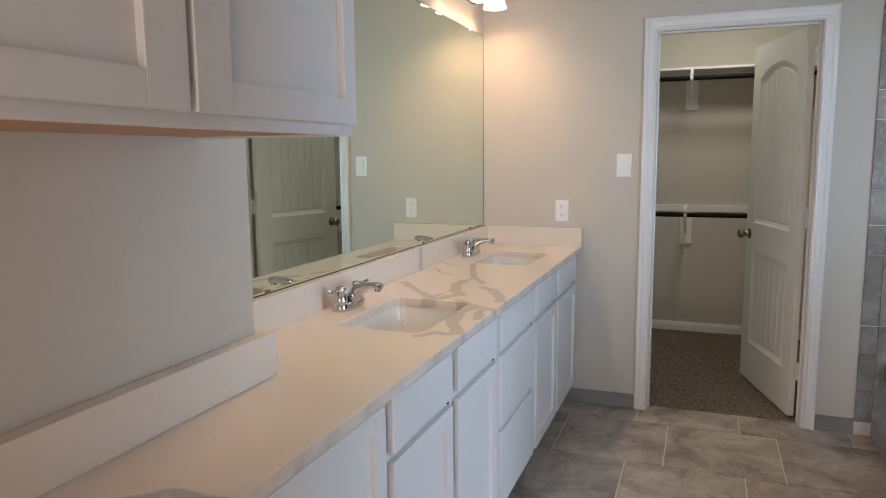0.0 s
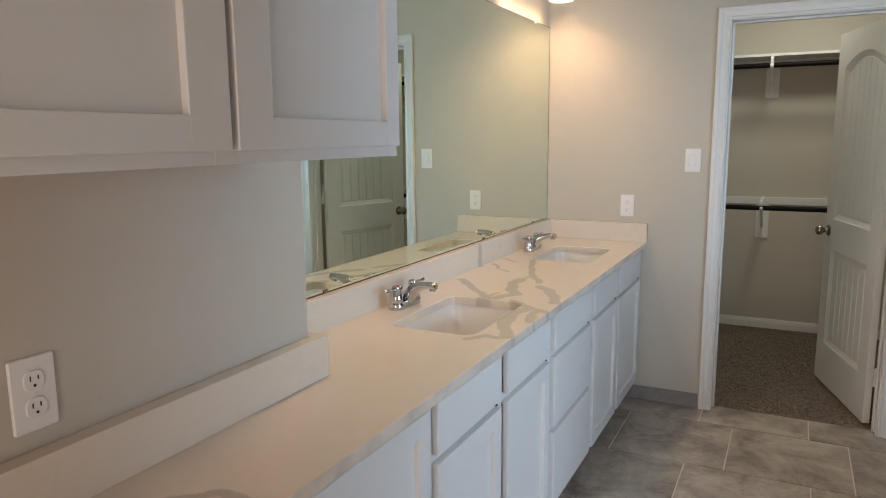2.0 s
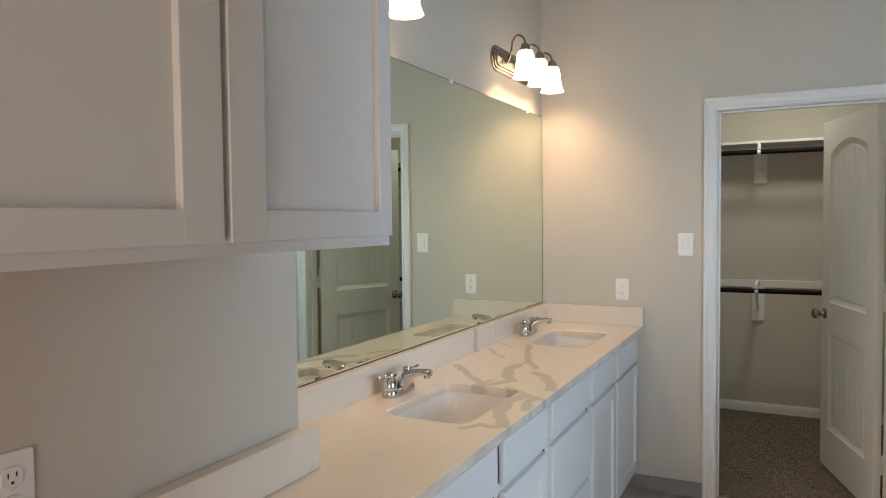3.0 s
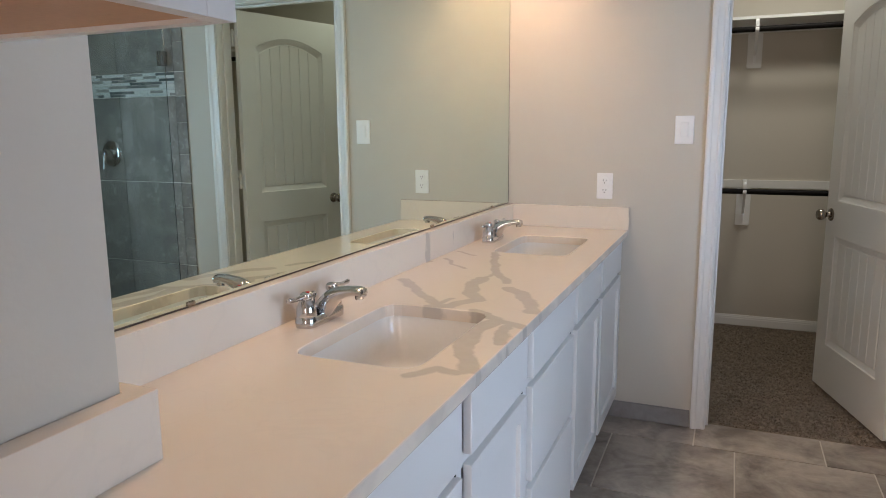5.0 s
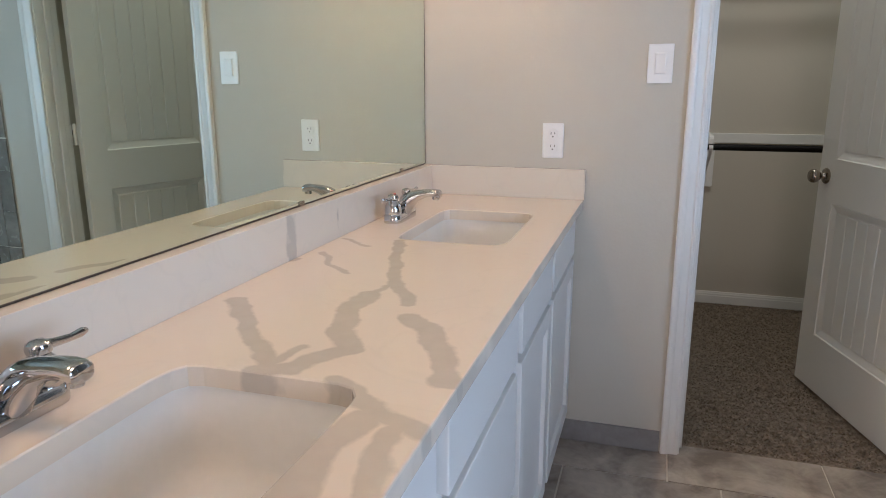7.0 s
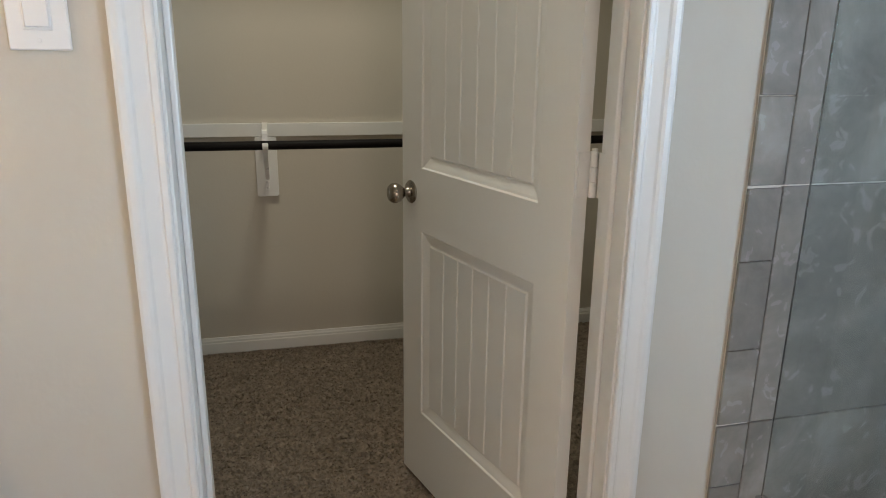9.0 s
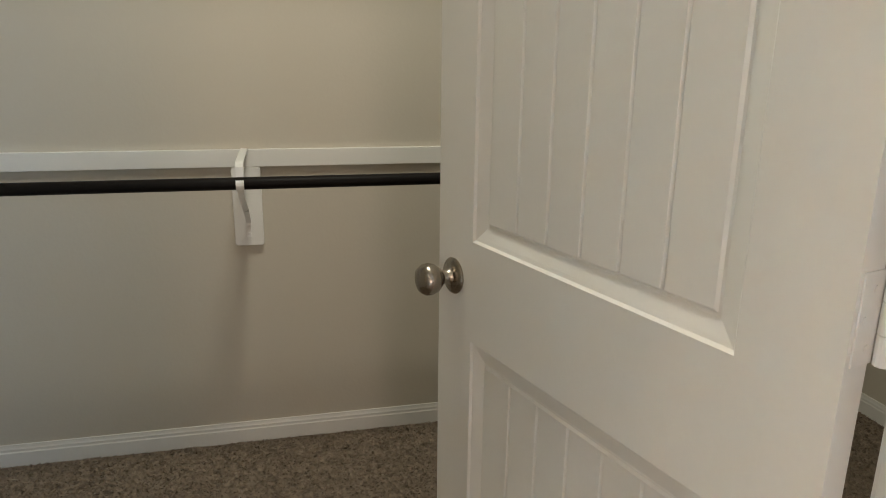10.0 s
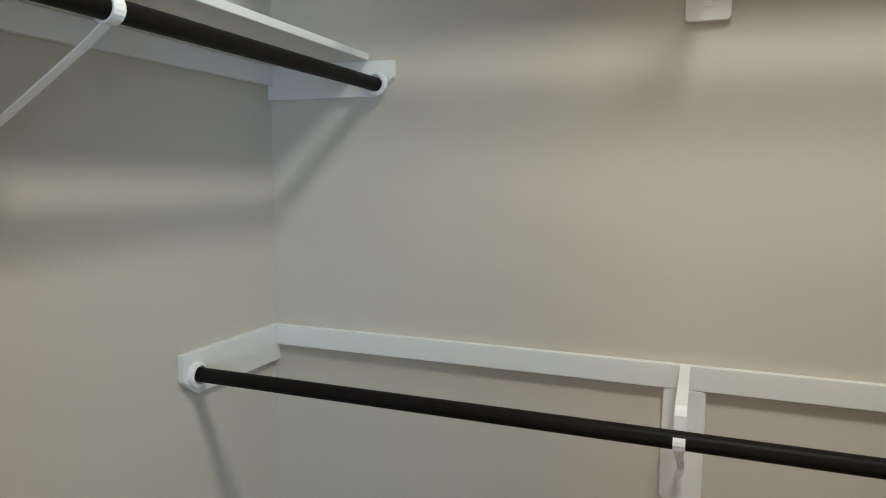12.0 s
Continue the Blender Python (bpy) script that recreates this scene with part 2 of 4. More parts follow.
    mix.inputs["A"].default_value = (0.745, 0.66, 0.56, 1)
    l.new(vein.outputs["Result"], mix.inputs["B"])
    l.new(mix.outputs["Result"], b.inputs["Base Color"])
    b.inputs["Roughness"].default_value = 0.14
    b.inputs["Specular IOR Level"].default_value = 0.5
    return m


TOP_Z, TOP_X = 0.905, 0.590          # worktop
QUARTZ = quartz()


def pure(name):
    m = bpy.data.materials.new(name)
    m.use_nodes = True
    n, l = links_of(m)
    return m, n, l, n["Principled BSDF"]


MIRROR, _n, _l, _b = pure("silvered_mirror")
_b.inputs["Base Color"].default_value = (0.77, 0.87, 0.78, 1)
_b.inputs["Metallic"].default_value, _b.inputs["Roughness"].default_value = 1.0, 0.004
GLASS, _n, _l, _b = pure("clear_glass")
_b.inputs["Base Color"].default_value = (0.92, 0.975, 0.97, 1)
_b.inputs["Transmission Weight"].default_value, _b.inputs["Roughness"].default_value, _b.inputs["IOR"].default_value = 1.0, 0.01, 1.45
SHADE, _n, _l, _b = pure("lit_frosted_glass")
_b.inputs["Base Color"].default_value = (0.85, 0.82, 0.76, 1)
_b.inputs["Roughness"].default_value = 0.4
_b.inputs["Emission Color"].default_value = (1.0, 0.78, 0.56, 1)
_sn = _n.new("ShaderNodeTexNoise")
_sn.inputs["Scale"].default_value = 30
_sm = _n.new("ShaderNodeMath")
_sm.operation = "MULTIPLY_ADD"
_l.new(_sn.outputs["Fac"], _sm.inputs[0])
_sm.inputs[1].default_value, _sm.inputs[2].default_value = 1.6, 2.6
_l.new(_sm.outputs[0], _b.inputs["Emission Strength"])
BULB, _n, _l, _b = pure("lit_bulb")
_b.inputs["Emission Color"].default_value = (1.0, 0.80, 0.54, 1)
_b.inputs["Emission Strength"].default_value = 3.0


def carpet(name, island):
    m, n, l, b = pure(name)
    geo = n.new("ShaderNodeNewGeometry")
    big, fine = n.new("ShaderNodeTexNoise"), n.new("ShaderNodeTexNoise")
    big.inputs["Scale"].default_value, big.inputs["Detail"].default_value = 38, 5
    fine.inputs["Scale"].default_value, fine.inputs["Detail"].default_value = 140, 4
    for t in (big, fine):
        l.new(geo.outputs["Position"], t.inputs["Vector"])
    s = n.new("ShaderNodeMath")
    s.operation = "MULTIPLY_ADD"
    l.new(big.outputs["Fac"], s.inputs[0])
    s.inputs[1].default_value = 0.75
    half = n.new("ShaderNodeMath")
    half.operation = "MULTIPLY"
    l.new(geo.outputs["Random Per Island"] if island else fine.outputs["Fac"], half.inputs[0])
    half.inputs[1].default_value = 0.34
    l.new(half.outputs[0], s.inputs[2])
    r = n.new("ShaderNodeValToRGB")
    r.color_ramp.elements[0].position, r.color_ramp.elements[0].color = 0.2, (0.145, 0.111, 0.083, 1)
    r.color_ramp.elements[1].position, r.color_ramp.elements[1].color = 0.95, (0.40, 0.32, 0.247, 1)
    l.new(s.outputs[0], r.inputs["Fac"])
    l.new(r.outputs["Color"], b.inputs["Base Color"])
    b.inputs["Roughness"].default_value = 0.95
    b.inputs["Specular IOR Level"].default_value = 0.1
    bp = n.new("ShaderNodeBump")
    bp.inputs["Strength"].default_value, bp.inputs["Distance"].default_value = 0.45, 0.004
    l.new(fine.outputs["Fac"], bp.inputs["Height"])
    l.new(bp.outputs["Normal"], b.inputs["Normal"])
    return m


CARPET, TUFT = carpet("carpet_backing", False), carpet("carpet_pile", True)


def mosaic_mat():
    m, n, l, b = pure("mosaic_glass")
    info = n.new("ShaderNodeObjectInfo")
    r = n.new("ShaderNodeValToRGB")
    r.color_ramp.interpolation = "CONSTANT"
    cols = ((0.0, (0.62, 0.62, 0.58)), (0.34, (0.10, 0.12, 0.115)), (0.5, (0.30, 0.29, 0.26)), (0.66, (0.55, 0.56, 0.53)), (0.82, (0.16, 0.17, 0.16)))
    r.color_ramp.elements[0].color = (*cols[0][1], 1)
    r.color_ramp.elements[1].position, r.color_ramp.elements[1].color = cols[1][0], (*cols[1][1], 1)
    for pos, c in cols[2:]:
        r.color_ramp.elements.new(pos).color = (*c, 1)
    l.new(info.outputs["Random"], r.inputs["Fac"])
    l.new(r.outputs["Color"], b.inputs["Base Color"])
    b.inputs["Roughness"].default_value = 0.15
    return m


MOSAIC = mosaic_mat()


# ---- building helpers ----
def mesh_of(name, bm, material, smooth=False):
    bmesh.ops.recalc_face_normals(bm, faces=bm.faces)
    me = bpy.data.meshes.new(name)
    bm.to_mesh(me)
    bm.free()
    me.materials.append(material)
    if smooth:
        me.shade_smooth()
        me.set_sharp_from_angle(angle=radians(38))
    return me


def origin(ob):
    v = Vector()
    while ob is not None:
        v += ob.location
        ob = ob.parent
    return v


def thing(name, loc, label="", category="", group="", kind=""):
    ob = new(name)
    ob.empty_display_size = 0.05
    ob.location = loc
    return tagged(ob, label, category, group, kind)


def part(name, bm, material, parent, label="", smooth=False, local=False):
    """Links a bmesh as one mesh under a thing or a part. Its coordinates are the room's, or with local those of the parent."""
    if not local:
        bmesh.ops.translate(bm, verts=bm.verts, vec=-origin(parent))
    ob = new(name, mesh_of(name, bm, material, smooth))
    ob.parent = parent
    if label:
        ob["label"] = label
    return ob


def solo(name, bm, material, label, category="", kind="", smooth=False, group=""):
    return tagged(new(name, mesh_of(name, bm, material, smooth)), label, category, group, kind)


def box(x0, y0, z0, x1, y1, z1, bevel=0.0, bm=None, seg=2):
    own = bmesh.new()
    bmesh.ops.create_cube(own, size=1.0)
    for v in own.verts:
        v.co = Vector((x0 + (v.co.x + 0.5) * (x1 - x0), y0 + (v.co.y + 0.5) * (y1 - y0), z0 + (v.co.z + 0.5) * (z1 - z0)))
    if bevel:
        bmesh.ops.bevel(own, geom=own.edges[:], offset=bevel, segments=seg, profile=0.5, affect="EDGES")
    if bm is None:
        return own
    return merge(bm, own)


def merge(bm, own):
    me = bpy.data.meshes.new("tmp")
    own.to_mesh(me)
    own.free()
    bm.from_mesh(me)
    bpy.data.meshes.remove(me)
    return bm


def loft(rings, bm=None, caps=(True, True), closed=True):
    """Joins rings of points, all of one length, by quads."""
    bm = bm or bmesh.new()
    vs = [[bm.verts.new(p) for p in ring] for ring in rings]
    k = len(vs[0])
    for a, b in zip(vs, vs[1:]):
        for i in range(k if closed else k - 1):
            j = (i + 1) % k
            bm.faces.new((a[i], a[j], b[j], b[i]))
    if caps[0]:
        bm.faces.new(vs[0][::-1])
    if caps[1]:
        bm.faces.new(vs[-1])
    return bm


def lathe(profile, centre, axis="z", n=24, bm=None, caps=(True, True)):
    """A turned piece: (radius, height along the axis)."""
    rings = []
    for r, h in profile:
        ring = []
        for i in range(n):
            a = 2 * math.pi * i / n
            u, v = r * math.cos(a), r * math.sin(a)
            q = {"z": (u, v, h), "x": (h, u, v), "y": (u, h, v)}[axis]
            ring.append(Vector(centre) + Vector(q))
        rings.append(ring)
    return loft(rings, bm, caps)


def tube(points, radii, n=12, bm=None, squash=1.0):
    """A round bar along a smooth line through the points."""
    pts = [Vector(p) for p in points]
    line, rad = [], []
    for i in range(len(pts) - 1):
        p0, p1, p2, p3 = pts[max(i - 1, 0)], pts[i], pts[i + 1], pts[min(i + 2, len(pts) - 1)]
        for s in range(6):
            t = s / 6
            line.append(0.5 * ((2 * p1) + (p2 - p0) * t + (2 * p0 - 5 * p1 + 4 * p2 - p3) * t * t + (3 * p1 - p0 - 3 * p2 + p3) * t ** 3))
            rad.append(radii[i] * (1 - t) + radii[i + 1] * t)
    line.append(pts[-1])
    rad.append(radii[-1])
    rings, side = [], None
    for i, p in enumerate(line):
        d = (line[min(i + 1, len(line) - 1)] - line[max(i - 1, 0)]).normalized()
        if side is None:
            side = d.orthogonal().normalized() if abs(d.x) < 0.9 else d.cross(Vector((0, 0, 1))).normalized()
        side = (side - d * side.dot(d)).normalized()
        up = d.cross(side)
        rings.append([p + rad[i] * (math.cos(a) * side + squash * math.sin(a) * up) for a in (2 * math.pi * k / n for k in range(n))])
    return loft(rings, bm)


def prism(outline, axis, a, b, bevel=0.0, bm=None):
    """An outline of 2D points pushed along an axis from a to b. x: (y, z); y: (x, z); z: (x, y)."""
    own = bmesh.new()
    make = {"x": lambda u, v, w: (w, u, v), "y": lambda u, v, w: (u, w, v), "z": lambda u, v, w: (u, v, w)}[axis]
    loft([[make(u, v, w) for u, v in outline] for w in (a, b)], own)
    bmesh.ops.recalc_face_normals(own, faces=own.faces)
    if bevel:
        bmesh.ops.bevel(own, geom=own.edges[:], offset=bevel, segments=2, profile=0.5, affect="EDGES")
    if bm is None:
        return own
    return merge(bm, own)


def rounded(cx, cy, hx, hy, r, n=5):
    out = []
    for qx, qy, a0 in ((1, 1, 0), (-1, 1, 90), (-1, -1, 180), (1, -1, 270)):
        for i in range(n + 1):
            a = radians(a0 + 90 * i / n)
            out.append((cx + qx * (hx - r) + r * math.cos(a), cy + qy * (hy - r) + r * math.sin(a)))
    return out


# ---- plan, metres ----
END_Y, WALL_T = 3.65, 0.115          # end wall of the bathroom, its thickness
CLO_Y = END_Y + WALL_T               # closet side of that wall
BACK_Y, CLO_X0, CLO_X1 = 5.565, 0.022, 3.35
JOG_X, JOG_Y = 0.262, 1.10           # the wall that stands forward, and its end
RIGHT_X, REAR_Y, CEIL_Z = 3.15, -1.7, 2.74
OPEN_X0, OPEN_X1, OPEN_Z = 0.966, 1.730, 2.045   # clear door opening
SHOWER_X, TILE_X0 = 2.10, 1.972      # glass line, first wall tile


# ---- structure ----
WEST_X = 0.013                        # face of the mirror wall
solo("wall_west", box(-0.12, JOG_Y, 0, WEST_X, END_Y, CEIL_Z), WALL, "greige painted wall behind the mirror", kind="structure")
bm = box(-0.12, REAR_Y, 0, JOG_X, JOG_Y, CEIL_Z)
solo("wall_west_forward", bm, WALL, "greige painted wall standing forward under the wall cabinet", kind="structure")
bm = box(-0.12, END_Y, 0, OPEN_X0 - 0.018, CLO_Y, CEIL_Z)
box(OPEN_X1 + 0.018, END_Y, 0, CLO_X1 + 0.12, CLO_Y, CEIL_Z, bm=bm)
box(OPEN_X0 - 0.018, END_Y, OPEN_Z + 0.018, OPEN_X1 + 0.018, CLO_Y, CEIL_Z, bm=bm)
solo("wall_north", bm, WALL, "greige painted end wall with the closet doorway", kind="structure")
WIN = (0.15, 1.75, 0.75, 1.95)
bm = box(RIGHT_X, REAR_Y, 0, RIGHT_X + 0.12, WIN[0], CEIL_Z)
box(RIGHT_X, WIN[1], 0, RIGHT_X + 0.12, END_Y, CEIL_Z, bm=bm)
box(RIGHT_X, WIN[0], 0, RIGHT_X + 0.12, WIN[1], WIN[2], bm=bm)
box(RIGHT_X, WIN[0], WIN[3], RIGHT_X + 0.12, WIN[1], CEIL_Z, bm=bm)
solo("wall_east", bm, WALL, "greige painted wall with the window", kind="structure")
# unseen wall, added to keep the window's light off the near cabinets
solo("wall_daylight_block", box(1.80, REAR_Y, 0, 1.92, 1.03, CEIL_Z), WALL, "greige painted unseen wall added to block window light", kind="structure")
bm = box(-0.12, REAR_Y - 0.12, 0, 0.76, REAR_Y, CEIL_Z)
box(1.60, REAR_Y - 0.12, 0, RIGHT_X + 0.12, REAR_Y, CEIL_Z, bm=bm)
box(0.76, REAR_Y - 0.12, 2.05, 1.60, REAR_Y, CEIL_Z, bm=bm)
solo("wall_south", bm, WALL, "greige painted wall closing the bathroom", kind="structure")
solo("ceiling_bathroom", box(-0.12, REAR_Y - 0.12, CEIL_Z, RIGHT_X + 0.12, END_Y + 0.05, CEIL_Z + 0.1), CEIL, "white painted bathroom ceiling", kind="structure")
solo("ceiling_closet", box(-0.12, END_Y + 0.05, CEIL_Z, CLO_X1 + 0.12, BACK_Y + 0.12, CEIL_Z + 0.1), CEIL, "white painted closet ceiling", kind="structure")
solo("wall_closet_west", box(CLO_X0 - 0.142, CLO_Y, -0.02, CLO_X0, BACK_Y, CEIL_Z), WALL, "greige painted closet side wall", kind="structure")
solo("wall_closet_east", box(CLO_X1, CLO_Y, -0.02, CLO_X1 + 0.12, BACK_Y, CEIL_Z), WALL, "greige painted closet side wall", kind="structure")
solo("wall_closet_north", box(CLO_X0 - 0.142, BACK_Y, -0.02, CLO_X1 + 0.12, BACK_Y + 0.12, CEIL_Z), WALL, "greige painted closet back wall", kind="structure")
floor = solo("floor", box(-0.12, REAR_Y - 0.12, -0.12, RIGHT_X + 0.12, END_Y + 0.07, -0.004), GROUT, "pale grout bed of the stone-look floor tiles", kind="structure")
carpet_base = solo("carpet_floor", box(CLO_X0 - 0.1, END_Y + 0.074, -0.12, CLO_X1 + 0.1, BACK_Y + 0.1, -0.004), CARPET, "taupe cut-pile carpet", kind="structure")

# door frame: jambs, head, stops
frame_1 = thing("door_frame_1", (OPEN_X0, END_Y, 0), "white painted door frame with moulded casing", kind="structure")
part("jamb", box(OPEN_X0 - 0.018, END_Y, 0, OPEN_X0, CLO_Y, OPEN_Z + 0.018, 0.0015), TRIM, frame_1)
part("jamb", box(OPEN_X1, END_Y, 0, OPEN_X1 + 0.018, CLO_Y, OPEN_Z + 0.018, 0.0015), TRIM, frame_1)
part("head", box(OPEN_X0, END_Y, OPEN_Z, OPEN_X1, CLO_Y, OPEN_Z + 0.018, 0.0015), TRIM, frame_1)
part("door_stop", box(OPEN_X0, END_Y + 0.046, 0, OPEN_X0 + 0.011, END_Y + 0.078, OPEN_Z, 0.003), TRIM, frame_1)
part("door_stop", box(OPEN_X1 - 0.011, END_Y + 0.046, 0, OPEN_X1, END_Y + 0.078, OPEN_Z, 0.003), TRIM, frame_1)
part("door_stop", box(OPEN_X0 + 0.011, END_Y + 0.046, OPEN_Z - 0.011, OPEN_X1 - 0.011, END_Y + 0.078, OPEN_Z, 0.003), TRIM, frame_1)


def casing(face, out):
    """A moulded casing swept round the opening with mitred corners."""
    prof = [(0.0, 0.0), (0.0, 0.008), (0.003, 0.0105), (0.011, 0.011), (0.014, 0.0085), (0.018, 0.0085), (0.036, 0.0125),
            (0.040, 0.0155), (0.046, 0.0175), (0.055, 0.0175), (0.060, 0.0155), (0.061, 0.0)]
    bm = bmesh.new()
    x0, x1, z1 = OPEN_X0 - 0.005, OPEN_X1 + 0.005, OPEN_Z + 0.005
    rings = [[(x0 - u, face + out * v, 0.0) for u, v in prof], [(x0 - u, face + out * v, z1 + u) for u, v in prof],
             [(x1 + u, face + out * v, z1 + u) for u, v in prof], [(x1 + u, face + out * v, 0.0) for u, v in prof]]
    return loft(rings, bm)


part("casing", casing(END_Y, -1), TRIM, frame_1)
part("casing", casing(CLO_Y, 1), TRIM, frame_1)


# closet baseboards
def baseboard(name, a, b, inward, height=0.071):
    """A moulded board along a wall from a to b; inward is the room's side."""
    prof = [(0.0, -0.01), (0.013, -0.01), (0.013, height - 0.026), (0.0105, height - 0.022), (0.0105, height - 0.014), (0.008, height - 0.009),
            (0.006, height), (0.0, height)]
    bm = loft([[(p[0] + inward[0] * u, p[1] + inward[1] * u, v) for u, v in prof] for p in (a, b)])
    return solo(name, bm, TRIM, "white moulded baseboard along the closet wall", kind="structure")


baseboard("baseboard_1", (CLO_X0, BACK_Y), (CLO_X1, BACK_Y), (0, -1))
baseboard("baseboard_2", (CLO_X0, CLO_Y), (CLO_X0, BACK_Y - 0.013), (1, 0))
baseboard("baseboard_3", (CLO_X1, CLO_Y), (CLO_X1, BACK_Y - 0.013), (-1, 0))
baseboard("baseboard_4", (CLO_X0 + 0.013, CLO_Y), (OPEN_X0 - 0.065, CLO_Y), (0, 1))
baseboard("baseboard_5", (OPEN_X1 + 0.065, CLO_Y), (CLO_X1 - 0.013, CLO_Y), (0, 1))

# window, beside the view
window = thing("window_1", (RIGHT_X, 0.95, 0.75), "white framed bathroom window", kind="structure")
for y0, y1, z0, z1 in ((WIN[0], WIN[0] + 0.05, WIN[2], WIN[3]), (WIN[1] - 0.05, WIN[1], WIN[2], WIN[3]),
                       (WIN[0] + 0.05, WIN[1] - 0.05, WIN[2], WIN[2] + 0.05), (WIN[0] + 0.05, WIN[1] - 0.05, WIN[3] - 0.05, WIN[3])):
    part("window_frame", box(RIGHT_X + 0.06, y0, z0, RIGHT_X + 0.11, y1, z1, 0.004), TRIM, window)
pane = part("pane", box(RIGHT_X + 0.08, WIN[0] + 0.05, WIN[2] + 0.05, RIGHT_X + 0.086, WIN[1] - 0.05, WIN[3] - 0.05), GLASS, window)
pane.visible_shadow = False


# ---- the closet door ----
def door_leaf(w, h, t):
    """A moulded two-panel plank door, hinge edge at x = 0, faces at y = 0 and y = t, an eyebrow arch on the upper panel."""
    bm = bmesh.new()
    u0, u1 = 0.112, w - 0.115
    panels = ((0.238, 0.803, 0.0), (0.982, 1.838, 0.066))

    def outline(z0, z1, rise, inset, n=14):
        a, b = u0 + inset, u1 - inset
        pts = [(a, z0 + inset), (b, z0 + inset), (b, z1 - inset)]
        for i in range(1, n):
            s = i / n
            x = b + (a - b) * s
            pts.append((x, z1 - inset + rise * math.sin(math.pi * s) ** 0.9))
        pts.append((a, z1 - inset))
        return pts

    for y, sign in ((0.0, 1), (t, -1)):
        d = lambda v: y + sign * v
        rects = [(0, 0, w, panels[0][0]), (0, panels[0][0], u0, h), (u1, panels[0][0], w, h), (u0, panels[0][1], u1, panels[1][0])]
        for xa, za, xb, zb in rects:
            bm.faces.new([bm.verts.new(q) for q in ((xa, y, za), (xb, y, za), (xb, y, zb), (xa, y, zb))])
        top = [bm.verts.new((p[0], y, p[1])) for p in outline(*panels[1], 0.0)[2:]]
        ends = [bm.verts.new((u0 + (u1 - u0) * (1 - i / (len(top) - 1)), y, h)) for i in range(len(top))]
        for i in range(len(top) - 1):
            bm.faces.new((top[i], top[i + 1], ends[i + 1], ends[i]))
        for z0, z1, rise in panels:
            steps = ((0.0, 0.0), (0.004, 0.004), (0.010, 0.0055), (0.030, 0.0115), (0.034, 0.0115), (0.038, 0.0085))
            loft([[(p[0], d(dep), p[1]) for p in outline(z0, z1, rise, ins)] for ins, dep in steps], bm, (False, False))
            # planks with V grooves
            a, b = u0 + 0.038, u1 - 0.038
            k = 6
            xs = [a]
            for i in range(1, k):
                c = a + (b - a) * i / k
                xs += [c - 0.0035, c, c + 0.0035]
            xs.append(b)
            zt = lambda x: z1 - 0.038 + (rise * max(0.0, math.sin(math.pi * (x - a) / (b - a))) ** 0.9 if rise else 0.0)
            dep = [0.0085] + [0.0085, 0.0125, 0.0085] * (k - 1) + [0.0085]
            for i in range(len(xs) - 1):
                bm.faces.new([bm.verts.new(q) for q in ((xs[i], d(dep[i]), z0 + 0.038), (xs[i + 1], d(dep[i + 1]), z0 + 0.038),
                                                        (xs[i + 1], d(dep[i + 1]), zt(xs[i + 1])), (xs[i], d(dep[i]), zt(xs[i])))])
    for q in (((0, 0, 0), (0, t, 0), (0, t, h), (0, 0, h)), ((w, 0, 0), (w, t, 0), (w, t, h), (w, 0, h)),
              ((0, 0, 0), (w, 0, 0), (w, t, 0), (0, t, 0)), ((0, 0, h), (w, 0, h), (w, t, h), (0, t, h))):
        bm.faces.new([bm.verts.new(p) for p in q])
    bmesh.ops.remove_doubles(bm, verts=bm.verts, dist=0.0004)
    return bm


DOOR_W, DOOR_T = 0.747, 0.035
door = thing("door_1", (1.716, 3.786, 0.012), "off-white moulded plank door standing open into the closet", kind="structure")
door.rotation_euler = (0, 0, radians(90 + 15.8))
leaf = part("door_leaf", door_leaf(DOOR_W, 2.03, DOOR_T), DOORPAINT, door, local=True)
# knobs on both faces
for s, y0 in ((-1, 0.0), (1, DOOR_T)):
    kb = lathe([(0.0, 0.0), (0.032, 0.0), (0.033, 0.003), (0.030, 0.007), (0.016, 0.011), (0.0125, 0.016), (0.0125, 0.026), (0.018, 0.031), (0.0255, 0.040),
                (0.0285, 0.050), (0.0275, 0.060), (0.022, 0.068), (0.012, 0.072), (0.0, 0.0725)], (0, 0, 0), "y", 28, caps=(False, False))
    for v in kb.verts:
        v.co = Vector((DOOR_W - 0.056 + v.co.x, y0 + s * v.co.y, 0.908 + v.co.z))
    bmesh.ops.remove_doubles(kb, verts=kb.verts, dist=0.0002)
    part("door_handle", kb, NICKEL, door, "round brushed nickel door knob", smooth=True, local=True)
part("latch_plate", box(DOOR_W - 0.0005, 0.005, 0.88, DOOR_W + 0.0015, 0.030, 0.937), NICKEL, door, "nickel latch plate", local=True)
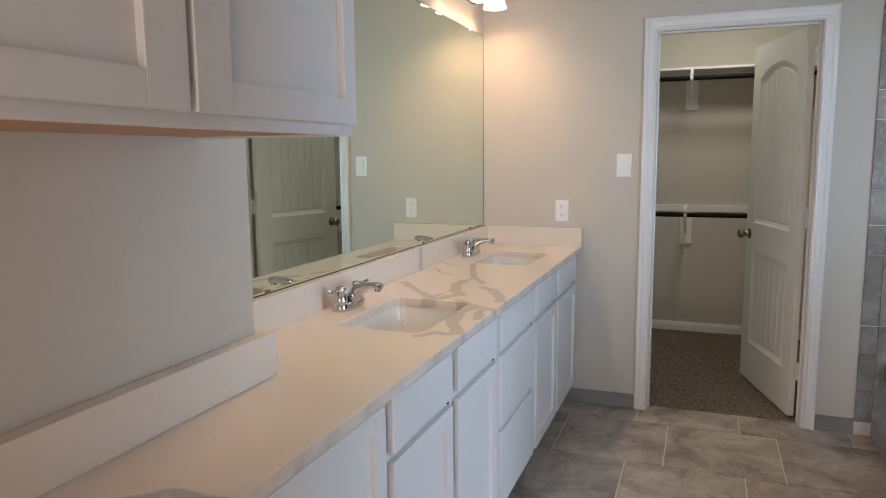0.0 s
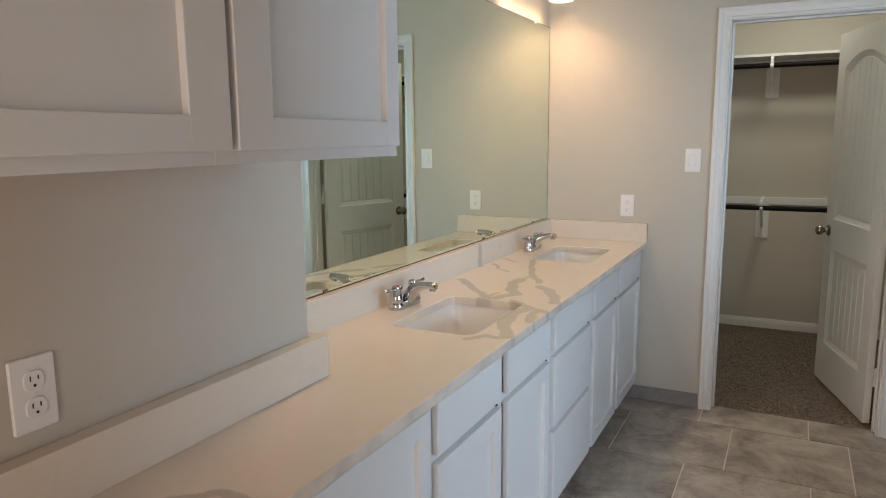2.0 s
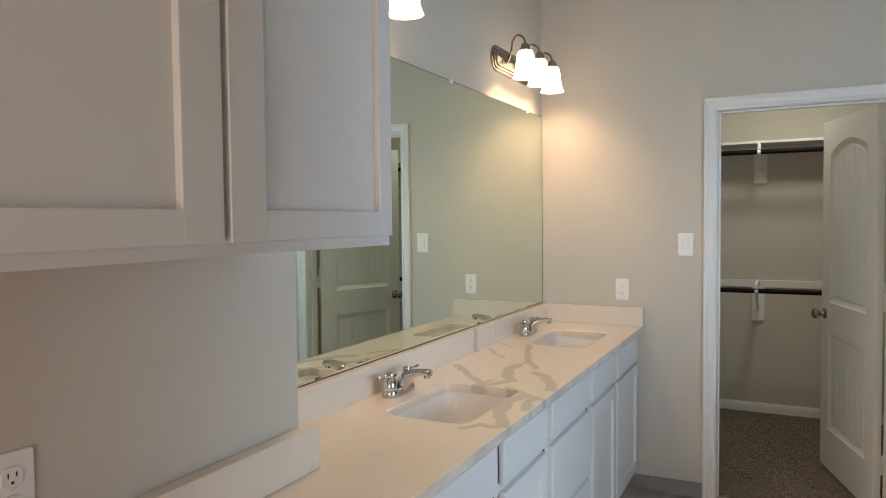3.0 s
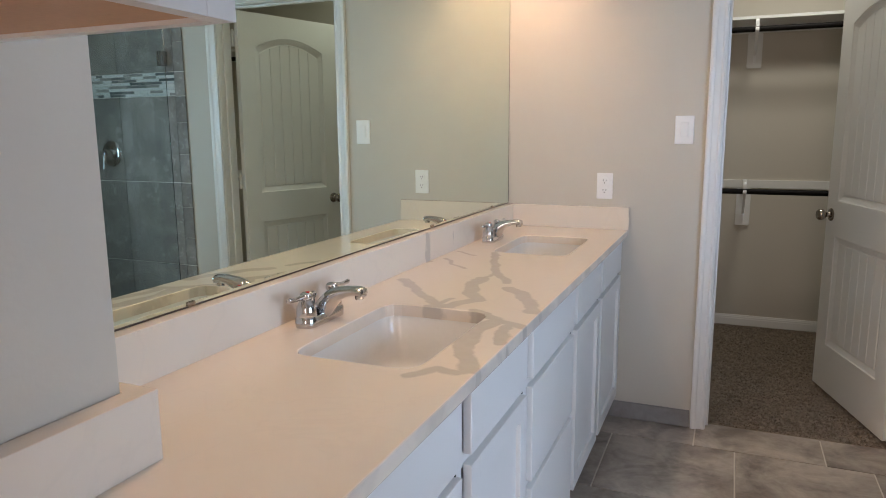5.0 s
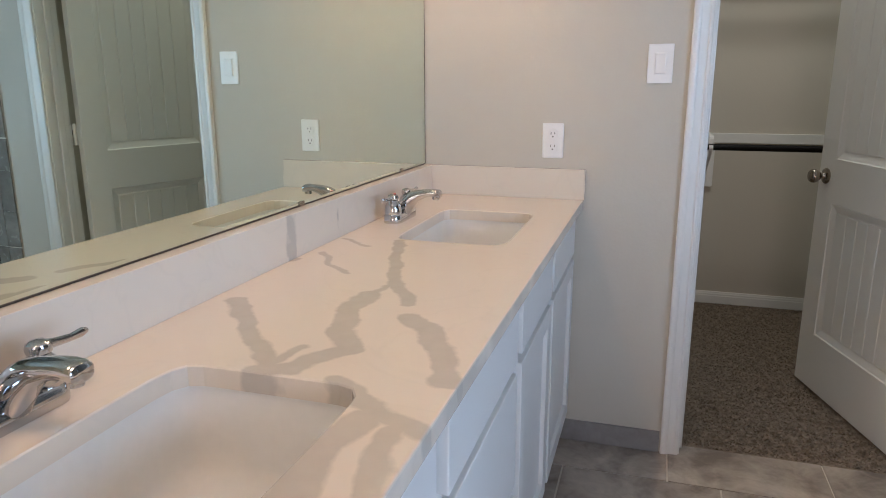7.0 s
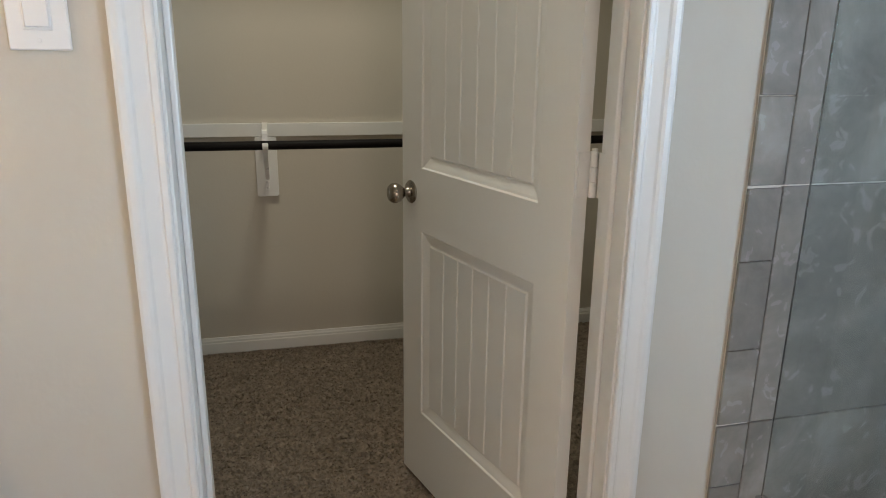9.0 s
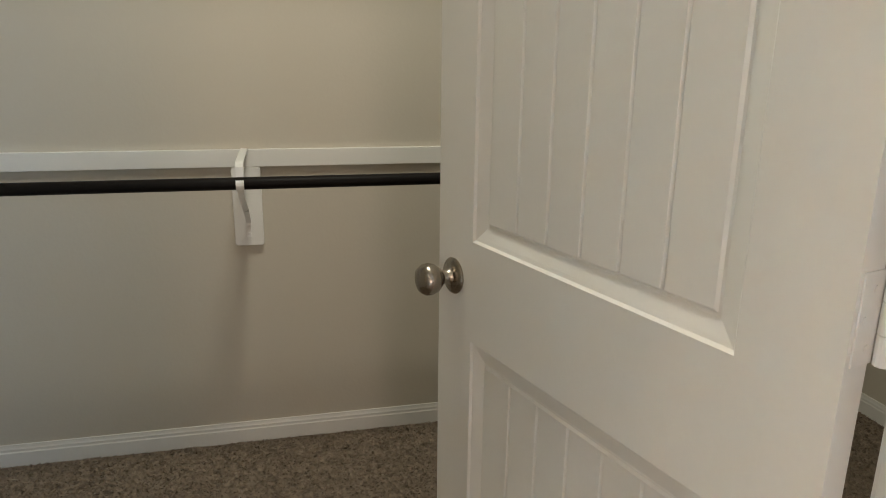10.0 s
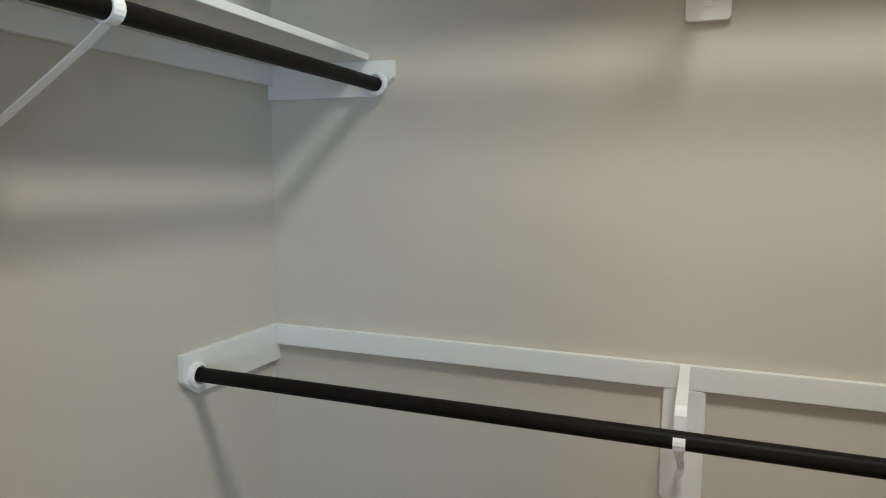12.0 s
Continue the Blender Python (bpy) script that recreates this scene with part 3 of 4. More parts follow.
for hz in (0.20, 1.012, 1.83):
    hg = bmesh.new()
    for k in range(3):
        lathe([(0.0062, 0.0), (0.0078, 0.001), (0.0078, 0.0295), (0.0062, 0.0305)], (-0.010, -0.004, hz + 0.0305 * k), "z", 14, hg)
    lathe([(0.0, 0.0), (0.005, 0.0), (0.006, 0.005), (0.0, 0.007)], (-0.010, -0.004, hz + 0.0915), "z", 12, hg, (False, False))
    hinge = part("hinge", hg, TRIM, door, "paint-covered white butt hinge", local=True)
    part("hinge_leaf", box(-0.0024, -0.004, hz + 0.001, -0.0002, 0.030, hz + 0.0905, 0.0006), TRIM, hinge, local=True)
    for k, dy in ((0.018, 0.012), (0.046, 0.022), (0.074, 0.012)):
        part("screw", lathe([(0.0, 0.0), (0.0036, 0.0), (0.003, -0.0008), (0.0, -0.0006)], (-0.0024, dy, hz + k), "x", 10, caps=(False, False)), TRIM, hinge, local=True)
    part("jamb_leaf", box(OPEN_X1 - 0.0022, CLO_Y - 0.032, hz + 0.013, OPEN_X1 - 0.0001, CLO_Y + 0.004, hz + 0.1025, 0.0006), TRIM, frame_1, "white painted hinge leaf")



# ---- vanity ----
FRONT = 0.570                         # door faces
FRAME_X = FRONT - 0.020               # face frame


def shaker(parent, name, y0, y1, z0, z1, x, rail=0.053, t=0.020, stiles=None):
    """A recessed-panel front: panel with two stiles and two rails."""
    left, right = stiles or (rail, rail)
    p = part(name, box(x - t + 0.001, y0 + 0.006, z0 + 0.006, x - 0.012, y1 - 0.006, z1 - 0.006), CAB, parent)
    for a, b in ((y0, y0 + left), (y1 - right, y1)):
        part("stile", box(x - t, a, z0, x, b, z1, 0.0018), CAB, p)
    for a, b in ((z0, z0 + rail), (z1 - rail, z1)):
        part("rail", box(x - t - 0.0002, y0 + left - 0.0015, a, x - 0.0003, y1 - right + 0.0015, b, 0.0018), CAB, p)
    return p


def slab(parent, name, y0, y1, z0, z1, x, t=0.020):
    return part(name, box(x - t, y0, z0, x, y1, z1, 0.0025), CAB, parent)


def carcass(name, y0, y1, label, back):
    c = thing(name, (back, (y0 + y1) / 2, 0.0), label, "cabinet", "vanity base cabinets")
    bm = box(back + 0.002, y0, 0.10, FRAME_X - 0.001, y0 + 0.018, 0.872)
    box(back + 0.002, y1 - 0.018, 0.10, FRAME_X - 0.001, y1, 0.872, bm=bm)
    box(back + 0.002, y0 + 0.018, 0.10, FRAME_X - 0.001, y1 - 0.018, 0.118, bm=bm)
    box(back + 0.002, y0 + 0.018, 0.118, back + 0.010, y1 - 0.018, 0.872, bm=bm)
    part("body", bm, CAB, c)
    part("toe_kick", box(back + 0.002, y0, 0.0, FRAME_X - 0.075, y1, 0.0995), CAB, c)
    return c


def face_frame(c, y0, y1, mids, rails):
    for a, b in [(y0, y0 + 0.038)] + [(m - 0.019, m + 0.019) for m in mids] + [(y1 - 0.038, y1)]:
        part("frame_stile", box(FRAME_X - 0.0195, a, 0.10, FRAME_X, b, 0.872, 0.001), CAB, c)
    cuts = sorted([y0 + 0.038, *[v for m in mids for v in (m - 0.019, m + 0.019)], y1 - 0.038])
    for z in rails:
        for a, b in zip(cuts[::2], cuts[1::2]):
            part("frame_rail", box(FRAME_X - 0.019, a, z - 0.017, FRAME_X - 0.0004, b, z + 0.017), CAB, c)


# counter run: two linen units, sink base, drawer stack, sink base
for y0, y1, doors in ((-0.47, 0.075, ((-0.445, 0.055),)), (0.075, 0.610, ((0.100, 0.590),)), (0.610, 1.165, ((0.635, 1.146),))):
    c = carcass("base_cabinet", y0, y1, "white shaker base cabinet with one tall door under the worktop", JOG_X)
    face_frame(c, y0, y1, (), (0.117, 0.855))
    for a, b in doors:
        shaker(c, "door", a, b, 0.125, 0.856, FRONT)
for y0, y1, pair, mid in ((1.165, 2.075, ((1.190, 1.594), (1.645, 2.046)), 1.62), (2.630, 3.646, ((2.656, 3.085), (3.128, 3.610)), 3.107)):
    c = carcass("sink_base_cabinet", y0, y1, "white shaker sink base cabinet with two doors and false fronts", WEST_X)
    face_frame(c, y0, y1, (mid,), (0.117, 0.710, 0.855))
    for a, b in pair:
        slab(c, "false_front", a, b, 0.722, 0.856, FRONT)
        shaker(c, "door", a, b, 0.125, 0.700, FRONT)
c = carcass("drawer_cabinet", 2.075, 2.630, "white three-drawer cabinet between the sink bases", WEST_X)
face_frame(c, 2.075, 2.630, (), (0.117, 0.424, 0.710, 0.855))
for z0, z1 in ((0.722, 0.856), (0.436, 0.700), (0.125, 0.414)):
    slab(c, "drawer_front", 2.102, 2.603, z0, z1, FRONT)

# dark pads that stand in for gap shadows at the upper corners of doors and drawers
for y, z in ((1.585, 0.703), (2.038, 0.703), (2.595, 0.703), (2.595, 0.417), (3.076, 0.703), (3.600, 0.703)):
    b = thing("bumper", (FRAME_X, y, z), "tiny dark pad for the shadow in the cabinet front gap", "bumper", "cabinet bumpers")
    part("pad", box(FRAME_X + 0.0005, y - 0.004, z + 0.001, FRAME_X + 0.010, y + 0.002, z + 0.008, 0.001), SLOT, b)

# worktop with two cut-outs
SINKS = ((0.333, 1.812), (0.333, 3.106))
SINK_HX, SINK_HY = 0.143, 0.226


def super_ring(cx, cy, hx, hy, angles, p=10.0):
    out = []
    for a in angles:
        c, s = math.cos(a), math.sin(a)
        r = (abs(c / hx) ** p + abs(s / hy) ** p) ** (-1 / p)
        out.append((cx + r * c, cy + r * s))
    return out


def worktop():
    bm = bmesh.new()
    x1, zt, zb, e = TOP_X, TOP_Z, TOP_Z - 0.031, 0.003
    xin = x1 - e
    spans = [(-0.47, JOG_Y + 0.002, JOG_X + 0.002), (JOG_Y + 0.002, 1.50, WEST_X + 0.001), (2.146, 2.79, WEST_X + 0.001), (3.44, END_Y - 0.002, WEST_X + 0.001)]
    for y0, y1, x0 in spans:
        for z in (zt, zb):
            bm.faces.new([bm.verts.new(q) for q in ((x0, y0, z), (xin, y0, z), (xin, y1, z), (x0, y1, z))])
    for (cx, cy), (y0, y1) in zip(SINKS, ((1.50, 2.146), (2.79, 3.44))):
        rect = (WEST_X + 0.001, y0, xin, y1)
        angs = [2 * math.pi * i / 72 for i in range(72)]
        for qx in (rect[0], rect[2]):
            for qy in (rect[1], rect[3]):
                angs.append(math.atan2(qy - cy, qx - cx) % (2 * math.pi))
        angs = sorted(angs)
        hole = super_ring(cx, cy, SINK_HX, SINK_HY, angs)
        edge = []
        for a in angs:
            c, s = math.cos(a), math.sin(a)
            k = min([((rect[2] if c > 0 else rect[0]) - cx) / c if abs(c) > 1e-9 else 9e9, ((rect[3] if s > 0 else rect[1]) - cy) / s if abs(s) > 1e-9 else 9e9])
            edge.append((cx + k * c, cy + k * s))
        grown = super_ring(cx, cy, SINK_HX + 0.002, SINK_HY + 0.002, angs)
        loft([[(*q, zt) for q in edge], [(*q, zt) for q in grown], [(*q, zt - 0.002) for q in hole], [(*q, zb) for q in hole], [(*q, zb) for q in edge]], bm, (False, False))
    ys = (-0.47, END_Y - 0.002)
    prof = [(xin, zt), (x1 - 0.0008, zt - 0.0008), (x1, zt - e), (x1, zb + e), (x1 - 0.0008, zb + 0.0008), (xin, zb)]
    loft([[(x, y, z) for x, z in prof] for y in ys], bm, (False, False), closed=False)
    bm.faces.new([bm.verts.new(q) for q in ((JOG_X + 0.002, -0.47, zt), (x1, -0.47, zt), (x1, -0.47, zb), (JOG_X + 0.002, -0.47, zb))])
    bmesh.ops.remove_doubles(bm, verts=bm.verts, dist=0.0006)
    return bm


solo("worktop", worktop(), QUARTZ, "white quartz worktop with soft taupe veins", "worktop")
SPLASH_Z = TOP_Z + 0.103
solo("backsplash", box(WEST_X + 0.001, JOG_Y + 0.0315, TOP_Z, 0.050, END_Y - 0.0215, SPLASH_Z, 0.0012), QUARTZ,
     "white quartz backsplash strip under the mirror", "backsplash")
solo("backsplash", box(WEST_X + 0.001, END_Y - 0.021, TOP_Z, TOP_X + 0.004, END_Y - 0.002, SPLASH_Z, 0.0015), QUARTZ, "white quartz side splash on the end wall", "backsplash")
solo("backsplash", prism([(JOG_X + 0.002, -0.47), (JOG_X + 0.038, -0.47), (JOG_X + 0.038, JOG_Y + 0.030), (WEST_X + 0.001, JOG_Y + 0.030), (WEST_X + 0.001, JOG_Y + 0.002), (JOG_X + 0.002, JOG_Y + 0.002)],
                         "z", TOP_Z, SPLASH_Z, 0.0015), QUARTZ, "white quartz splash wrapping the forward wall's corner", "backsplash")


# sinks
def basin(cx, cy):
    angs = [2 * math.pi * i / 72 for i in range(72)]
    steps = [(0.018, 0.874, 10), (0.003, 0.874, 10), (0.003, 0.868, 10), (-0.003, 0.845, 9), (-0.009, 0.80, 8), (-0.015, 0.768, 7), (-0.023, 0.753, 6), (-0.036, 0.745, 5), (-0.060, 0.740, 4), (-0.090, 0.735, 3), (-0.120, 0.731, 2)]
    rings = [[(*q, z) for q in super_ring(cx, cy, SINK_HX + g, SINK_HY + g, angs, p)] for g, z, p in steps]
    return loft(rings, caps=(False, True))


for cx, cy in SINKS:
    sink = thing("sink", (cx, cy, 0.72), "white porcelain undermount rectangular sink set in the worktop", "sink", "vanity sinks")
    part("basin", basin(cx, cy), PORCELAIN, sink, smooth=True)
    part("drain", lathe([(0.0, 0.0), (0.022, 0.0), (0.0225, 0.002), (0.018, 0.0035), (0.010, 0.002), (0.0, 0.0015)], (cx, cy, 0.7315), "z", 24, caps=(False, False)), CHROME, sink, "chrome drain ring", smooth=True)


# faucets: centre-set, two levers
def faucet(x, y):
    f = thing("faucet", (x, y, TOP_Z), "polished chrome two-lever centre-set faucet on the worktop", "faucet", "vanity faucets")
    z = TOP_Z
    base = bmesh.new()
    lo = [(x + u, y + v) for u, v in rounded(0, 0, 0.0265, 0.083, 0.026, 8)]
    hi = [(x + u, y + v) for u, v in rounded(0, 0, 0.0235, 0.080, 0.023, 8)]
    mid = [(x + u, y + v) for u, v in rounded(0, 0, 0.027, 0.0835, 0.0265, 8)]
    loft([[(*q, z + 0.0005) for q in lo], [(*q, z + 0.004) for q in mid], [(*q, z + 0.021) for q in mid], [(*q, z + 0.026) for q in hi]], base)
    part("base", base, CHROME, f, smooth=True)
    for s in (-1, 1):
        cy = y + s * 0.0565
        hub = lathe([(0.0238, 0.0), (0.0246, 0.003), (0.0244, 0.010), (0.0232, 0.021), (0.0198, 0.031), (0.0150, 0.037), (0.0130, 0.040), (0.0152, 0.042), (0.0160, 0.047),
                     (0.0145, 0.053), (0.009, 0.057), (0.0, 0.0585)], (x, cy, z + 0.025), "z", 24, caps=(True, False))
        bmesh.ops.remove_doubles(hub, verts=hub.verts, dist=0.0002)
        h = part("handle", hub, CHROME, f, smooth=True)
        e = 1.0 if s > 0 else -0.6
        pts = [(x, cy + s * 0.005, z + 0.073), (x + 0.004 * e, cy + s * 0.022, z + 0.072), (x + 0.007 * e, cy + s * 0.042, z + 0.0715), (x + 0.010 * e, cy + s * 0.058, z + 0.0735), (x + 0.012 * e, cy + s * 0.065, z + 0.0745)]
        part("lever", tube(pts, [0.0105, 0.0078, 0.0066, 0.0080, 0.0035], 12, squash=0.7), CHROME, h, smooth=True)
        if s < 0:
            part("hot_mark", lathe([(0.0045, 0.0), (0.0046, 0.0012), (0.0, 0.0016)], (x + 0.005, cy, z + 0.0826), "z", 12, caps=(True, False)), REDDOT, h, "small red hot mark")
    # flat-topped spout that leans forward from the base
    rings = []
    for d, zt, zb, hw in ((-0.024, 0.027, 0.004, 0.021), (-0.006, 0.046, 0.004, 0.024), (0.014, 0.068, 0.004, 0.0235), (0.028, 0.080, 0.012, 0.0215), (0.042, 0.086, 0.034, 0.0195), (0.060, 0.089, 0.056, 0.0180),
                          (0.085, 0.0915, 0.068, 0.0180), (0.104, 0.0925, 0.0705, 0.0182), (0.117, 0.0915, 0.068, 0.0178), (0.1225, 0.089, 0.067, 0.0168), (0.1245, 0.085, 0.070, 0.0135)):
        c, hh = (zt + zb) / 2, (zt - zb) / 2
        ring = []
        for k in range(20):
            g = 2 * math.pi * k / 20
            cu, cv = math.cos(g), math.sin(g)
            ring.append((x + d, y + hw * math.copysign(abs(cu) ** 0.75, cu), z + c + hh * math.copysign(abs(cv) ** 0.75, cv)))
        rings.append(ring)
    part("spout", loft(rings), CHROME, f, smooth=True)
    part("aerator", lathe([(0.0, 0.0), (0.010, 0.0), (0.0108, 0.003), (0.0108, 0.010), (0.0, 0.010)], (x + 0.110, y, z + 0.062), "z", 18, caps=(False, False)), CHROME, f, smooth=True)
    rod = lathe([(0.0025, 0.0), (0.0025, 0.030), (0.006, 0.033), (0.0075, 0.037), (0.0075, 0.043), (0.005, 0.046), (0.0, 0.0465)], (x - 0.0165, y, z + 0.025), "z", 14, caps=(True, False))
    part("lift_rod", rod, CHROME, f, "slim chrome pop-up rod", smooth=True)
    return f


faucet(0.112, 1.826)
faucet(0.112, 3.136)

# mirror with its channel and clips
mirror = thing("mirror", (WEST_X + 0.001, 2.37, 1.010), "wide frameless wall mirror standing on the backsplash", "mirror")


def along(y0, y1, z0, z1, near, far, bevel=0.0):
    """A strip on the mirror wall, from near to far metres off it."""
    return box(WEST_X + near, y0, z0, WEST_X + far, y1, z1, bevel)


part("mirror_glass", along(JOG_Y + 0.004, END_Y - 0.006, 1.012, 2.080, 0.001, 0.006), MIRROR, mirror)
part("channel", along(JOG_Y + 0.004, END_Y - 0.006, SPLASH_Z + 0.0005, 1.0118, 0.001, 0.0075, 0.0005), CHANNEL, mirror, "dark thin bottom channel")
part("edge_strip", along(END_Y - 0.0055, END_Y - 0.003, 1.012, 2.080, 0.001, 0.0065), CHANNEL, mirror, "dark cut glass edge")
part("edge_strip", along(JOG_Y + 0.004, END_Y - 0.006, 2.0805, 2.0825, 0.001, 0.0065), CHANNEL, mirror, "dark cut glass edge")
for cy, cz in ((1.62, 2.075), (2.45, 2.075), (3.40, 2.075), (1.50, 1.010), (2.72, 1.010), (3.40, 1.010)):
    part("clip", along(cy - 0.010, cy + 0.010, cz - (0.004 if cz > 2 else 0.001), cz + 0.010, 0.001, 0.0100, 0.0015), PLASTIC if cz > 2 else NICKEL, mirror)


# vanity lights
def vanity_light(yc, ys):
    zc = 2.280
    w = WEST_X
    v = thing("vanity_light", (w, yc, zc), "brushed nickel wall light with three lit frosted bell shades", "wall light", "vanity lights")
    plate = bmesh.new()
    for k, (hy, hz, x0, x1) in enumerate(((0.315, 0.062, 0.001, 0.010), (0.303, 0.050, 0.010, 0.018), (0.291, 0.038, 0.018, 0.028))):
        a = rounded(yc, zc, hy, hz, hz - 0.001, 10)
        b = rounded(yc, zc, hy - 0.004, hz - 0.004, hz - 0.005, 10)
        loft([[(w + x0, *q) for q in a], [(w + x1 - 0.003, *q) for q in a], [(w + x1, *q) for q in b]], plate)
    part("backplate", plate, NICKEL, v, smooth=True)
    for sy in ys:
        pts = [(w + u, sy, zc + h) for u, h in ((0.026, -0.012), (0.050, -0.010), (0.066, 0.030), (0.074, 0.080), (0.100, 0.108), (0.130, 0.092), (0.140, 0.062))]
        arm = part("arm", tube(pts, [0.0052] * 7, 10), NICKEL, v, smooth=True)
        part("collar", lathe([(0.013, 0.0), (0.012, 0.003), (0.007, 0.007)], (w + 0.027, sy, zc - 0.012), "x", 16), NICKEL, arm, smooth=True)
        cup = lathe([(0.007, 0.066), (0.016, 0.062), (0.0215, 0.052), (0.023, 0.040), (0.025, 0.034), (0.025, 0.026), (0.022, 0.024)], (w + 0.14, sy, zc), "z", 22)
        part("socket", cup, NICKEL, v, smooth=True)
        prof = [(0.025, 0.030), (0.033, 0.026), (0.040, 0.012), (0.044, -0.010), (0.047, -0.040), (0.051, -0.070), (0.058, -0.092), (0.063, -0.101), (0.0605, -0.102),
                (0.055, -0.090), (0.048, -0.070), (0.044, -0.040), (0.041, -0.010), (0.037, 0.010), (0.030, 0.022)]
        part("shade", lathe(prof, (w + 0.14, sy, zc), "z", 32, caps=(False, False)), SHADE, v, "glowing frosted white glass bell shade", smooth=True)


vanity_light(1.63, (1.43, 1.63, 1.83))
vanity_light(3.21, (3.00, 3.21, 3.42))

# wall cabinet over the forward wall
UX, UZ0, UZ1 = 0.632, 1.448, 2.38
for y0, y1 in ((0.057, 0.950), (-0.838, 0.055)):
    c = thing("wall_cabinet", (JOG_X, (y0 + y1) / 2, UZ0), "white shaker wall cabinet with two doors above the worktop", "cabinet", "wall cabinets")
    bm = box(JOG_X + 0.002, y0, UZ0, UX - 0.021, y0 + 0.016, UZ1)
    box(JOG_X + 0.002, y1 - 0.016, UZ0, UX - 0.041, y1, UZ1, bm=bm)
    box(JOG_X + 0.002, y0 + 0.016, UZ1 - 0.016, UX - 0.041, y1 - 0.016, UZ1, bm=bm)
    part("body", bm, CAB, c)
    part("bottom_panel", box(JOG_X + 0.002, y0 + 0.0165, UZ0 + 0.004, UX - 0.0415, y1 - 0.0165, UZ0 + 0.018), BIRCH, c, "unpainted reddish birch underside")
    ym = (y0 + y1) / 2
    for a, b in ((y0, y0 + 0.036), (ym - 0.019, ym + 0.019), (y1 - 0.036, y1)):
        part("frame_stile", box(UX - 0.0405, a, UZ0, UX - 0.0205, b, UZ1, 0.001), CAB, c)
    for a, b in ((y0 + 0.036, ym - 0.019), (ym + 0.019, y1 - 0.036)):
        for z0, z1 in ((UZ0 + 0.0004, UZ0 + 0.038), (UZ1 - 0.05, UZ1 - 0.0004)):
            part("frame_rail", box(UX - 0.0400, a, z0, UX - 0.0208, b, z1), CAB, c)
    shaker(c, "door", y0 + 0.022, ym - 0.0065, UZ0 + 0.019, UZ1 - 0.02, UX, 0.045, stiles=(0.060, 0.070))
    shaker(c, "door", ym + 0.0065, y1 - 0.022, UZ0 + 0.019, UZ1 - 0.02, UX, 0.045, stiles=(0.070, 0.042))


# ---- outlets and switch ----
def wall_plate(name, label, category, place, out, across):
    """A screwless plate on a wall. out: the wall's normal; across: to the right along the wall."""
    o, a, up = Vector(out), Vector(across), Vector((0, 0, 1))
    t = thing(name, place, label, category)

    def slab_at(u, w, hu, hw, d0, d1, bev, r=0.0):
        own = bmesh.new()
        pts = rounded(0, 0, hu, hw, r, 6) if r else [(-hu, -hw), (hu, -hw), (hu, hw), (-hu, hw)]
        inner = rounded(0, 0, hu - bev, hw - bev, max(r - bev, 0.0003), 6) if r else [(x * (hu - bev) / hu, y * (hw - bev) / hw) for x, y in pts]
        at = lambda q, d: tuple(o * d + a * (u + q[0]) + up * (w + q[1]))
        return loft([[at(q, d0) for q in pts], [at(q, d1 - bev) for q in pts], [at(q, d1) for q in inner]], own)

    return t, slab_at


def outlet(place, out, across):
    t, s = wall_plate("power_outlet", "white duplex power outlet with wall plate", "outlet", place, out, across)
    part("plate", s(0, 0, 0.036, 0.059, 0.0006, 0.0055, 0.002, 0.004), PLASTIC, t, local=True)
    for w in (0.0215, -0.0215):
        r = part("receptacle", s(0, w, 0.0165, 0.0165, 0.0054, 0.0085, 0.001, 0.0125), PLASTIC, t, local=True)
        part("slot", s(-0.0063, w + 0.004, 0.0011, 0.0042, 0.0083, 0.0088, 0.0001), SLOT, r, "dark slot", local=True)
        part("slot", s(0.0063, w + 0.004, 0.0011, 0.0036, 0.0083, 0.0088, 0.0001), SLOT, r, "dark slot", local=True)
        part("slot", s(0, w - 0.0075, 0.0024, 0.0024, 0.0083, 0.0088, 0.0001, 0.0022), SLOT, r, "dark slot", local=True)
    part("screw", s(0, 0, 0.003, 0.003, 0.0054, 0.0066, 0.0006, 0.0028), PLASTIC, t, local=True)
    return t


def switch(place, out, across):
    t, s = wall_plate("light_switch", "white rocker light switch with wall plate", "switch", place, out, across)
    part("plate", s(0, 0, 0.039, 0.061, 0.0006, 0.0055, 0.002, 0.003), PLASTIC, t, local=True)
    part("rocker_frame", s(0, 0, 0.0185, 0.0345, 0.0054, 0.0066, 0.0006, 0.001), PLASTIC, t, local=True)
    part("rocker", s(0, 0.001, 0.0160, 0.0315, 0.0064, 0.0100, 0.0016, 0.001), PLASTIC, t, local=True)
    for w in (0.048, -0.048):
        part("screw", s(0, w, 0.0028, 0.0028, 0.0054, 0.0064, 0.0005, 0.0026), PLASTIC, t, local=True)
    return t


outlet((0.478, END_Y, 1.102), (0, -1, 0), (1, 0, 0))
switch((0.811, END_Y, 1.352), (0, -1, 0), (1, 0, 0))
outlet((JOG_X, 0.424, 1.097), (1, 0, 0), (0, 1, 0))


# ---- closet rods, cleats, shelves ----
def rod_between(a, b, label):
    d = "x" if abs(b[0] - a[0]) > abs(b[1] - a[1]) else "y"
    k = 0 if d == "x" else 1
    return solo("closet_rod", lathe([(0.0170, 0.0), (0.0170, b[k] - a[k])], a, d, 24), RODMETAL, label, "rod", smooth=True, group="closet rods")


